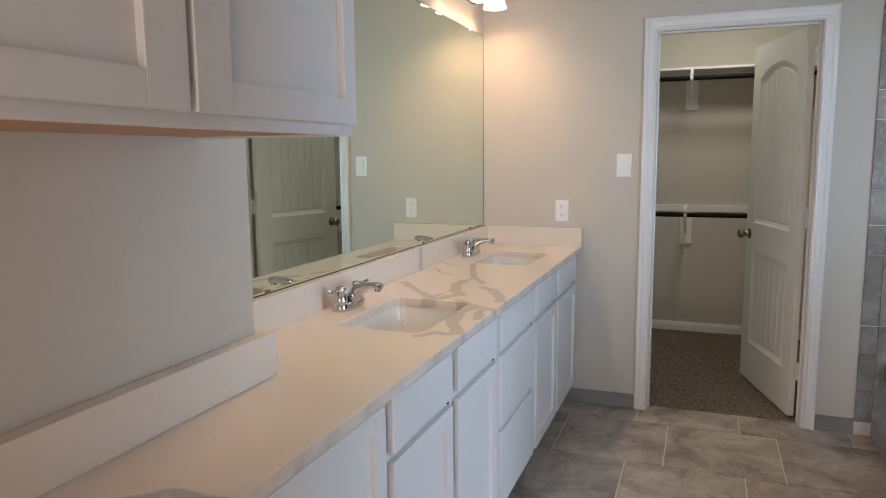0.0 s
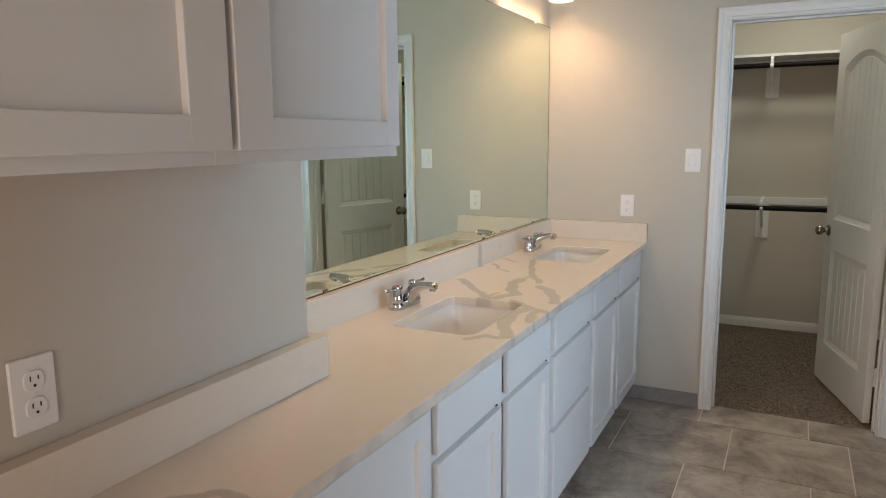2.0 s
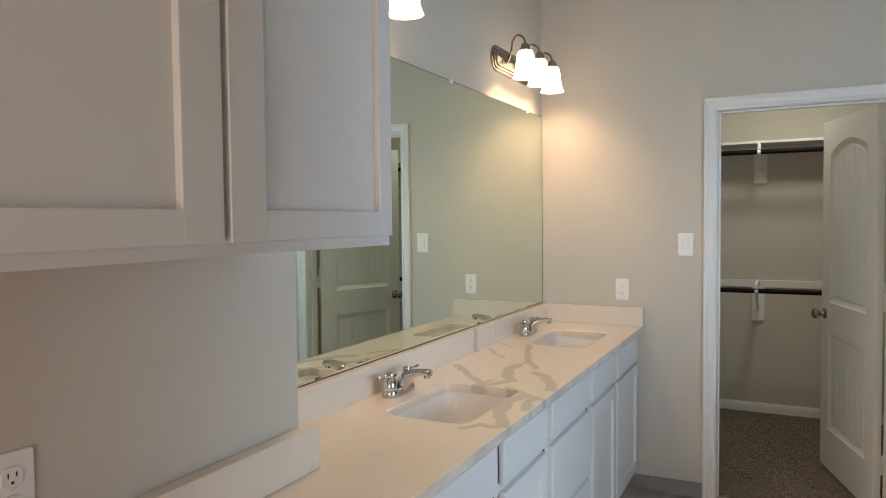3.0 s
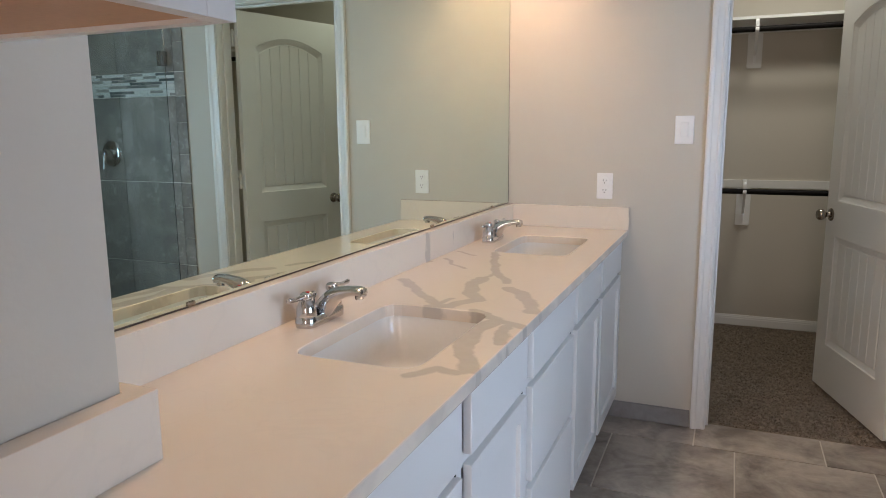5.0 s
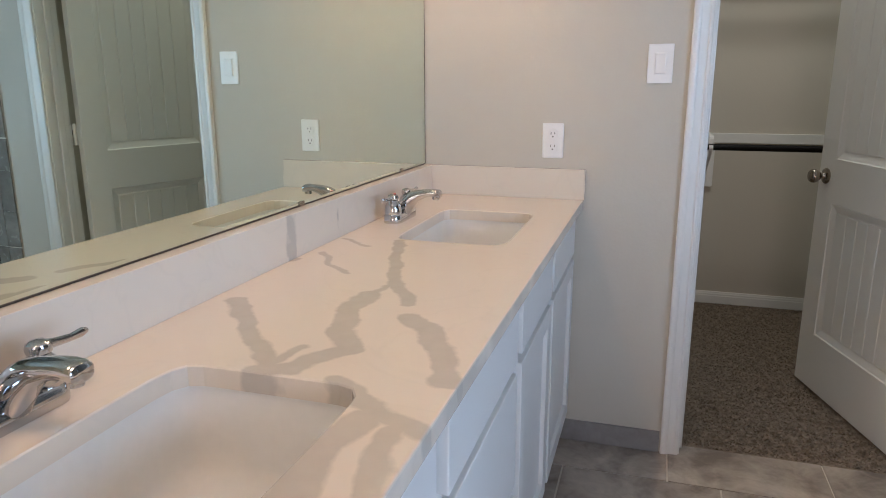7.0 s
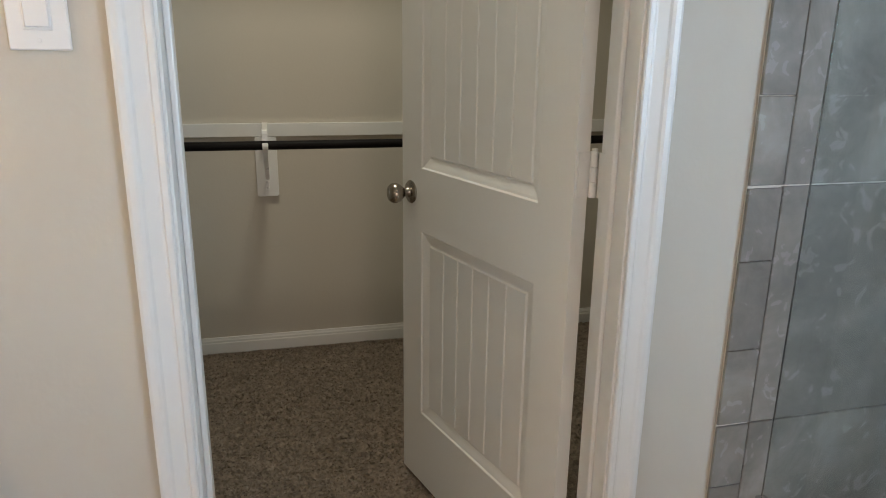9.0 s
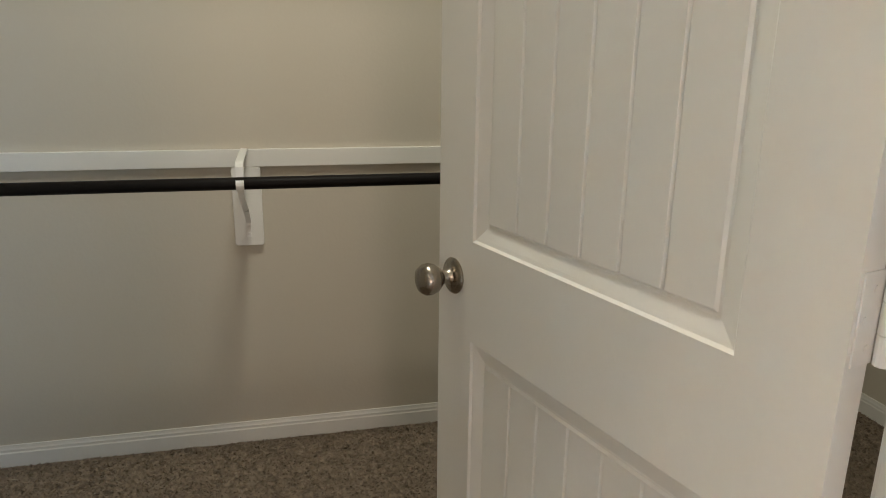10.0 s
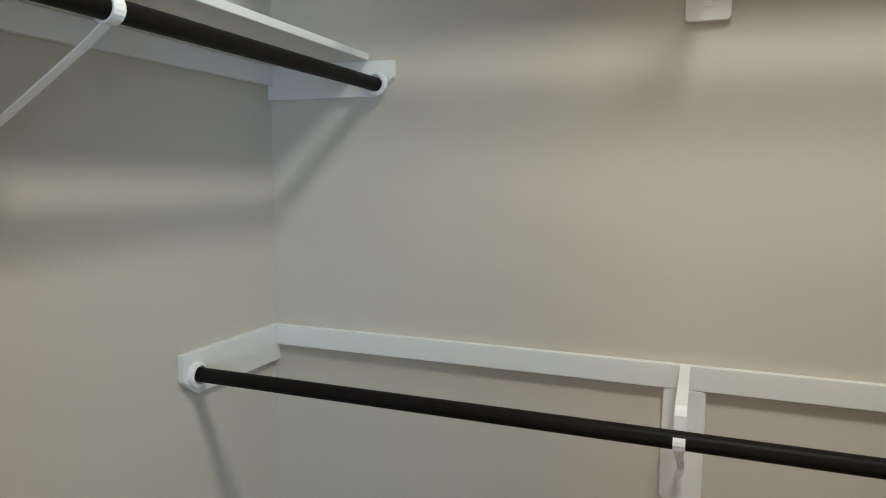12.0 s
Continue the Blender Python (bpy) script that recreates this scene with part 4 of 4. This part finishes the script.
def end_block(wall, place, depth, z0, z1, name="rod_end_board"):
    """A board on a side wall with a chipped front corner and a rod cup. wall: 'x' on the west wall running in y, 'y' on the back wall running in x."""
    if wall == "x":
        x, yb = place
        pts = [(yb, z1), (yb - depth, z1), (yb - depth, z0 + 0.036), (yb - depth + 0.045, z0), (yb, z0)]
        t = thing(name, (x, yb - depth / 2, (z0 + z1) / 2), "white painted board with a rod cup on the closet wall", "rod support", "rod supports")
        part("board", prism(pts, "x", x + 0.0005, x + 0.018, 0.0018), SHELF, t)
        part("cup", lathe([(0.0, 0.0), (0.030, 0.0), (0.031, 0.004), (0.029, 0.011), (0.0215, 0.013), (0.0210, 0.004), (0.0, 0.004)], (x + 0.018, yb - depth + 0.040, z0 + 0.046), "x", 24, caps=(False, False)), PLASTIC, t, "white rod cup", smooth=True)
    else:
        xb, y = place
        pts = [(xb, z1), (xb + depth, z1), (xb + depth, z0 + 0.047), (xb + depth - 0.055, z0), (xb, z0)]
        t = thing(name, (xb + depth / 2, y, (z0 + z1) / 2), "white painted board with a rod cup on the closet wall", "rod support", "rod supports")
        part("board", prism(pts, "y", y - 0.018, y - 0.0005, 0.0018), SHELF, t)
        part("cup", lathe([(0.0, 0.0), (0.030, 0.0), (0.031, -0.004), (0.029, -0.011), (0.0215, -0.013), (0.0210, -0.004), (0.0, -0.004)], (xb + depth - 0.044, y - 0.018, z0 + 0.031), "y", 24, caps=(False, False)), PLASTIC, t, "white rod cup", smooth=True)
    return t


def bracket(place, out, across, plate_top, plate_low, reach, rod_z, arm_z):
    """A wood plate with a steel rod bracket: arm out from the wall, hook round the rod, and a brace back to the plate."""
    o, a = Vector((*out, 0)), Vector((*across, 0))
    p = Vector((*place, 0))
    t = thing("rod_bracket", (p.x, p.y, plate_low), "white painted rod bracket screwed to a wall plate", "bracket", "rod brackets")

    def strap(pts, w, th):
        own = bmesh.new()
        rings = []
        vs = [Vector(q) for q in pts]
        for i, (d, z) in enumerate(vs):
            before, after = vs[max(i - 1, 0)], vs[min(i + 1, len(vs) - 1)]
            tan = (after - before).normalized()
            nx, nz = -tan.y, tan.x
            rings.append([tuple(p + o * (d + nx * h) + a * u + Vector((0, 0, z + nz * h))) for u, h in ((-w, -th), (w, -th), (w, th), (-w, th))])
        return loft(rings, own)

    plate = bmesh.new()
    pts = rounded(0, (plate_low + plate_top) / 2, 0.045, (plate_top - plate_low) / 2, 0.010, 5)
    at = lambda q, d: tuple(p + o * d + a * q[0] + Vector((0, 0, q[1])))
    inner = [(q[0] * 0.965, q[1] + (0.0015 if q[1] < (plate_low + plate_top) / 2 else -0.0015)) for q in pts]
    loft([[at(q, 0.0005) for q in pts], [at(q, 0.0165) for q in pts], [at(q, 0.018) for q in inner]], plate)
    part("plate", plate, SHELF, t)
    part("arm", strap([(0.018, arm_z), (0.10, arm_z), (reach - 0.022, arm_z), (reach - 0.010, arm_z - 0.004), (reach - 0.006, arm_z - 0.012), (reach - 0.006, rod_z + 0.0175)], 0.0105, 0.0018), PLASTIC, t)
    hook = [(reach + 0.020 * math.cos(radians(g)), rod_z + 0.020 * math.sin(radians(g))) for g in range(32, -190, -20)]
    part("hook", strap(hook, 0.0105, 0.0018), PLASTIC, t)
    part("brace", strap([(reach - 0.006, rod_z - 0.021), (reach - 0.05, rod_z - 0.05), (0.06, plate_low + 0.105), (0.026, plate_low + 0.085), (0.020, plate_low + 0.075), (0.020, plate_low + 0.028)], 0.008, 0.0018), PLASTIC, t)
    for dz in (0.062, 0.040):
        sc = bmesh.new()
        lathe([(0.0, 0.0), (0.006, 0.0), (0.0055, 0.002), (0.0, 0.003)], (0, 0, 0), "z", 12, sc, (False, False))
        for v in sc.verts:
            c = v.co.copy()
            v.co = p + o * (0.0215 + c.z) + a * c.x + Vector((0, 0, plate_low + dz + c.y))
        part("screw", sc, PLASTIC, t)
    return t


LOW_TOP, LOW_ROD = 1.015, 0.962
ROD_Y = BACK_Y - 0.337
X_END = CLO_X1
solo("cleat_board", box(CLO_X0 + 0.0185, BACK_Y - 0.0185, 0.960, X_END - 0.0185, BACK_Y - 0.0005, LOW_TOP, 0.0018), SHELF, "white painted cleat board along the closet back wall", "cleat", group="closet cleats")
end_block("x", (CLO_X0, BACK_Y - 0.0008), 0.378, 0.916, LOW_TOP)
rod_between((CLO_X0 + 0.024, ROD_Y, LOW_ROD), (X_END - 0.002, ROD_Y, LOW_ROD), "dark bronze lower closet rod held by brackets")
bracket((1.094, BACK_Y), (0, -1), (1, 0), 0.9595, 0.706, 0.337, LOW_ROD, LOW_TOP + 0.002)
bracket((2.05, BACK_Y), (0, -1), (1, 0), 0.9595, 0.706, 0.337, LOW_ROD, LOW_TOP + 0.002)

# upper shelf on the back wall
UP_Z, UP_ROD = 2.020, 1.956
solo("closet_shelf", box(CLO_X0 + 0.001, BACK_Y - 0.305, UP_Z, X_END - 0.001, BACK_Y - 0.001, UP_Z + 0.019, 0.002), SHELF, "white painted upper closet shelf on the back wall", "shelf", group="closet shelves")
solo("cleat_board", box(CLO_X0 + 0.001, BACK_Y - 0.0185, UP_Z - 0.050, X_END - 0.001, BACK_Y - 0.0005, UP_Z - 0.0005, 0.0018), SHELF, "white painted cleat board under the upper shelf", "cleat", group="closet cleats")
rod_between((CLO_X0 + 0.002, ROD_Y, UP_ROD), (X_END - 0.002, ROD_Y, UP_ROD), "dark bronze upper closet rod under the shelf")
bracket((1.104, BACK_Y), (0, -1), (1, 0), UP_Z - 0.0505, 1.748, 0.337, UP_ROD, UP_Z - 0.0035)
bracket((2.05, BACK_Y), (0, -1), (1, 0), UP_Z - 0.0505, 1.748, 0.337, UP_ROD, UP_Z - 0.0035)

# single hang along the west wall
MID_Z = 1.704
solo("closet_shelf", box(CLO_X0 + 0.001, CLO_Y + 0.03, MID_Z, 0.322, BACK_Y - 0.0195, MID_Z + 0.018, 0.002), SHELF, "white painted closet shelf along the side wall", "shelf", group="closet shelves")
solo("cleat_board", box(CLO_X0 + 0.0005, CLO_Y + 0.03, MID_Z - 0.052, CLO_X0 + 0.0185, BACK_Y - 0.0195, MID_Z - 0.0005, 0.0018), SHELF, "white painted cleat board under the side shelf", "cleat", group="closet cleats")
end_block("y", (CLO_X0 + 0.001, BACK_Y), 0.364, 1.616, 1.704)
rod_between((0.342, CLO_Y + 0.03, 1.646), (0.342, BACK_Y - 0.024, 1.646), "dark bronze closet rod along the side wall")
bracket((CLO_X0, 4.724), (1, 0), (0, 1), MID_Z - 0.0525, 1.370, 0.320, 1.646, MID_Z - 0.003)

# flush ceiling light of the closet
lamp = thing("ceiling_lamp", (1.32, 4.60, CEIL_Z), "white flush ceiling light with a lit disc", "ceiling lamp")
part("rim", lathe([(0.150, 0.0), (0.155, -0.012), (0.150, -0.062), (0.142, -0.068), (0.137, -0.060)], (1.32, 4.60, CEIL_Z - 0.0005), "z", 32, caps=(True, False)), PLASTIC, lamp, smooth=True)
part("diffuser", lathe([(0.0, 0.0), (0.136, 0.0), (0.136, -0.006), (0.0, -0.010)], (1.32, 4.60, CEIL_Z - 0.056), "z", 32, caps=(False, False)), BULB, lamp, smooth=True)

# ---- shower, seen in the mirror ----
SH_Y0 = 1.95
side_knee = thing("knee_wall", (2.60, SH_Y0 - 0.05, 0), "half wall with a white quartz cap between tub and shower", "half wall")
part("core", box(2.156, SH_Y0 - 0.10, 0, RIGHT_X - 0.013, SH_Y0, 0.858), WALL, side_knee)
part("cap", box(2.185, SH_Y0 - 0.125, 0.859, RIGHT_X - 0.013, SH_Y0 + 0.025, 0.889, 0.003), QUARTZ, side_knee, "white quartz cap")
side_glass = thing("glass_panel", (2.60, SH_Y0 - 0.05, 0.89), "fixed clear glass panel on the half wall", "glass panel")
sp = part("pane", box(2.106, SH_Y0 - 0.055, 0.890, RIGHT_X - 0.013, SH_Y0 - 0.045, 1.955, 0.001), GLASS, side_glass)
sp.visible_shadow = False
solo("shower_curb", box(2.045, 2.935, -0.003, 2.165, END_Y - 0.012, 0.095, 0.004), BASETILE, "grey tiled shower curb under the glass door", "curb")
knee = thing("knee_wall", (2.105, 2.44, 0), "tiled half wall with a white quartz cap beside the shower", "half wall")
part("core", box(2.055, SH_Y0 - 0.10, 0, 2.155, 2.918, 0.858), GROUT, knee)
part("cap", box(2.030, SH_Y0 - 0.125, 0.859, 2.184, 2.940, 0.889, 0.003), QUARTZ, knee, "white quartz cap")
glass_door = thing("shower_door", (SHOWER_X, 3.29, 0.105), "frameless clear glass shower door with chrome fittings", "shower door")
pane = part("pane", box(SHOWER_X - 0.005, 2.945, 0.107, SHOWER_X + 0.005, END_Y - 0.020, 1.955, 0.001), GLASS, glass_door)
pane.visible_shadow = False
for x, s in ((SHOWER_X - 0.005, -1), (SHOWER_X + 0.005, 1)):
    pts = [(x, 3.022, 0.965), (x + s * 0.030, 3.022, 0.968), (x + s * 0.042, 3.022, 0.985), (x + s * 0.042, 3.022, 1.055), (x + s * 0.042, 3.022, 1.125), (x + s * 0.030, 3.022, 1.142), (x, 3.022, 1.145)]
    part("pull_handle", tube(pts, [0.0095] * 7, 12), CHROME, glass_door, "chrome loop pull handle", smooth=True)
part("edge_seal", box(SHOWER_X - 0.0062, 2.9415, 0.107, SHOWER_X + 0.0062, 2.9448, 1.955), GLASSEDGE, glass_door, "glass edge with its bright glint put in the colour")
for hz in (0.30, 1.735):
    bm = box(SHOWER_X - 0.014, END_Y - 0.072, hz, SHOWER_X + 0.014, END_Y - 0.013, hz + 0.085, 0.003)
    part("glass_hinge", bm, CHROME, glass_door, "chrome glass hinge")
fixed = thing("glass_panel", (SHOWER_X, 2.44, 0.89), "fixed clear glass panel on the half wall", "glass panel")
pane = part("pane", box(SHOWER_X - 0.005, SH_Y0 - 0.055, 0.890, SHOWER_X + 0.005, 2.935, 1.955, 0.001), GLASS, fixed)
pane.visible_shadow = False
solo("header_rail", box(SHOWER_X - 0.012, SH_Y0 + 0.002, 1.957, SHOWER_X + 0.012, END_Y - 0.013, 1.985, 0.003), CHROME, "chrome header rail over the shower glass", "rail")
valve = thing("shower_valve", (2.585, END_Y - 0.012, 1.23), "round chrome shower valve with a lever handle on the tile", "shower valve")
part("plate", lathe([(0.0, 0.0), (0.078, 0.0), (0.080, -0.003), (0.074, -0.009), (0.045, -0.013), (0.0, -0.014)], (2.585, END_Y - 0.0115, 1.23), "y", 32, caps=(False, False)), CHROME, valve, smooth=True)
part("hub", lathe([(0.032, 0.0), (0.030, -0.030), (0.024, -0.045), (0.0, -0.048)], (2.585, END_Y - 0.024, 1.23), "y", 22, caps=(False, False)), CHROME, valve, smooth=True)
part("lever", tube([(2.585, END_Y - 0.062, 1.235), (2.588, END_Y - 0.070, 1.20), (2.591, END_Y - 0.074, 1.165), (2.592, END_Y - 0.073, 1.14)], [0.013, 0.010, 0.009, 0.010], 12), CHROME, valve, smooth=True)
head = thing("rain_shower", (2.66, END_Y - 0.012, 2.08), "chrome shower head on an arm", "shower head")
part("arm", tube([(2.66, END_Y - 0.010, 2.10), (2.66, END_Y - 0.07, 2.10), (2.66, END_Y - 0.13, 2.075), (2.66, END_Y - 0.16, 2.04)], [0.010] * 4, 12), CHROME, head, smooth=True)
hd = lathe([(0.014, 0.03), (0.018, 0.01), (0.040, -0.02), (0.044, -0.032), (0.040, -0.036)], (0, 0, 0), "z", 24)
bmesh.ops.rotate(hd, verts=hd.verts, cent=(0, 0, 0), matrix=Matrix.Rotation(radians(-35), 3, "X"))
bmesh.ops.translate(hd, verts=hd.verts, vec=(2.66, END_Y - 0.172, 2.02))
part("head", hd, CHROME, head, smooth=True)


# ---- tile pieces, last ----
def piece_mesh(name, sx, sy, sz, material, bevel=0.0012):
    """A tile with softened top edges, lying in x and y, its top at z = 0."""
    bm = bmesh.new()
    o = [(0, 0), (sx, 0), (sx, sy), (0, sy)]
    i = [(bevel, bevel), (sx - bevel, bevel), (sx - bevel, sy - bevel), (bevel, sy - bevel)]
    loft([[(*p, -sz) for p in o], [(*p, -bevel) for p in o], [(*p, 0.0) for p in i]], bm)
    return mesh_of(name, bm, material)


rng = random.Random(4)
cache = {}


def lay(name, parent, material, place, sx, sy, thick, turn):
    key = (material.name, round(sx, 3), round(sy, 3), thick)
    if key not in cache:
        cache[key] = piece_mesh(name, key[1], key[2], thick, material)
    ob = new(name, cache[key])
    ob.parent = parent
    ob.matrix_basis = Matrix.Translation(Vector(place) - origin(parent)) @ turn
    return ob


FLAT, ON_NORTH, ON_WEST = Matrix.Identity(4), Matrix.Rotation(radians(90), 4, "X"), Matrix.Rotation(radians(90), 4, "Z") @ Matrix.Rotation(radians(90), 4, "X")
# floor: 0.513 m squares, every other row shifted
P, GAP = 0.513, 0.006
for r in range(-1, 11):
    ylo, yhi = 3.456 - P * r, 3.456 - P * (r - 1)
    y0, y1 = max(ylo + GAP / 2, REAR_Y + 0.001), min(yhi - GAP / 2, END_Y + 0.066)
    if y1 - y0 < 0.02:
        continue
    shift = 0.925 if r % 2 == 0 else 1.092
    for cidx in range(-3, 6):
        x0, x1 = shift + P * cidx + GAP / 2, shift + P * (cidx + 1) - GAP / 2
        x0, x1 = max(x0, 0.30), min(x1, RIGHT_X - 0.001)
        if x1 - x0 < 0.02:
            continue
        y1c = min(y1, END_Y - 0.001)
        if r == 0 and x1 > 0.94 and x0 < 1.90:
            continue
        if y1c - y0 > 0.02:
            lay("tile", floor, FLOORTILE, (x0, y0, 0.0), x1 - x0, y1c - y0, 0.006, FLAT)
# the two pieces that run into the doorway are notched round the frame
YT0, YT1, YW = 3.456 + GAP / 2, END_Y + 0.066, END_Y - 0.001
for outline in ([(0.928, YT0), (1.435, YT0), (1.435, YT1), (OPEN_X0 + 0.001, YT1), (OPEN_X0 + 0.001, YW), (0.928, YW)],
                [(1.441, YT0), (1.948, YT0), (1.948, YW), (OPEN_X1 - 0.001, YW), (OPEN_X1 - 0.001, YT1), (1.441, YT1)]):
    part("tile", prism(outline, "z", -0.006, 0.0), FLOORTILE, floor)

# tiled base along the end wall
base = solo("tile_base", box(0.47, END_Y - 0.004, 0.0, 0.895, END_Y - 0.0005, 0.079), GROUT, "grey tile base along the end wall", kind="structure")
box_list = ((0.470, 0.8955), (1.797, TILE_X0 - 0.0015))
for x0, x1 in box_list:
    lay("tile", base, BASETILE, (x0, END_Y - 0.011, 0.001), x1 - x0, 0.080, 0.007, ON_NORTH)

# shower wall on the end wall
bed = solo("tile_wall_north", box(TILE_X0 + 0.001, END_Y - 0.005, 0.0, RIGHT_X - 0.001, END_Y - 0.0005, 2.55), GROUT, "stone-look shower wall tiles with a mosaic band", kind="structure")
rows = ((0.069, 0.562), (0.566, 1.060), (1.064, 1.566), (1.706, 2.20), (2.204, 2.55))
for z0, z1 in rows:
    z = z0
    k = 0
    while z < z1 - 0.02:
        zz = min(z + (0.165 + 0.02 * (k % 2)), z1)
        lay("tile", bed, WALLTILE, (TILE_X0, END_Y - 0.012, z), 0.073, zz - z - 0.002, 0.007, ON_NORTH)
        z, k = zz, k + 1
    for x0, x1 in ((TILE_X0 + 0.075, 2.488), (2.492, 2.996), (3.000, RIGHT_X - 0.002)):
        lay("tile", bed, WALLTILE, (x0, END_Y - 0.012, z0), x1 - x0, z1 - z0, 0.007, ON_NORTH)
lay("tile", bed, WALLTILE, (TILE_X0, END_Y - 0.012, 1.568), 0.073, 0.134, 0.007, ON_NORTH)
for k in range(8):
    z = 1.570 + 0.0168 * k
    x = TILE_X0 + 0.075 + rng.choice((0.0, 0.03, 0.06)) - 0.06
    while x < RIGHT_X - 0.03:
        w = rng.choice((0.050, 0.075, 0.100, 0.150))
        a, b = max(x, TILE_X0 + 0.075), min(x + w, RIGHT_X - 0.004)
        if b - a > 0.012:
            lay("mosaic_tile", bed, MOSAIC, (a, END_Y - 0.0125, z), b - a - 0.002, 0.0148, 0.0065, ON_NORTH)
        x += w
# half wall cladding, room side and end
for y0, y1 in ((SH_Y0 + 0.003, 2.44), (2.444, 2.918)):
    for z0, z1 in ((0.002, 0.425), (0.429, 0.857)):
        tl = lay("tile", knee, WALLTILE, (2.0545, y1, z0), y1 - y0, z1 - z0, 0.007, Matrix.Rotation(radians(-90), 4, "Z") @ ON_NORTH)
for z0, z1 in ((0.096, 0.425), (0.429, 0.857)):
    lay("tile", knee, WALLTILE, (2.148, 2.9265, z0), 0.093, z1 - z0, 0.007, Matrix.Rotation(radians(180), 4, "Z") @ ON_NORTH)
# side wall of the shower
side = solo("tile_wall_east", box(RIGHT_X - 0.005, SH_Y0, 0.0, RIGHT_X - 0.0008, END_Y - 0.013, 2.55), GROUT, "stone-look tiles on the shower's side wall", kind="structure")
for z0, z1 in ((0.069, 0.562), (0.566, 1.060), (1.064, 1.566), (1.570, 2.06), (2.064, 2.55)):
    for y0, y1 in ((SH_Y0 + 0.002, 2.45), (2.454, 2.95), (2.954, END_Y - 0.014)):
        lay("tile", side, WALLTILE, (RIGHT_X - 0.0055 - 0.0065, y1, z0), y1 - y0, z1 - z0, 0.006, Matrix.Rotation(radians(-90), 4, "Z") @ ON_NORTH)

# carpet pile
np.random.seed(11)
N = 170000
px = np.random.uniform(CLO_X0 + 0.01, CLO_X1 - 0.01, N)
py = np.random.uniform(END_Y + 0.078, BACK_Y - 0.008, N)
keep = (py > CLO_Y + 0.002) | ((px > OPEN_X0 + 0.004) & (px < OPEN_X1 - 0.004))
px, py = px[keep], py[keep]
N = len(px)
ang, hgt, wid = np.random.uniform(0, math.pi, N), np.random.uniform(0.0025, 0.0075, N), np.random.uniform(0.0022, 0.0042, N)
dx, dy = np.cos(ang) * wid, np.sin(ang) * wid
lx, ly = np.random.normal(0, 0.006, N), np.random.normal(0, 0.006, N)
verts = np.empty((N, 4, 3))
z0 = -0.0045
verts[:, 0] = np.stack([px - dx, py - dy, np.full(N, z0)], 1)
verts[:, 1] = np.stack([px + dx, py + dy, np.full(N, z0)], 1)
verts[:, 2] = np.stack([px + dx * 0.8 + lx, py + dy * 0.8 + ly, z0 + hgt], 1)
verts[:, 3] = np.stack([px - dx * 0.8 + lx, py - dy * 0.8 + ly, z0 + hgt * 0.9], 1)
pile = bpy.data.meshes.new("carpet_pile")
pile.from_pydata(verts.reshape(-1, 3).tolist(), [], np.arange(4 * N).reshape(-1, 4).tolist())
pile.materials.append(TUFT)
tagged(new("carpet_pile", pile), "short taupe carpet tufts in the closet", "carpet", kind="stuff")
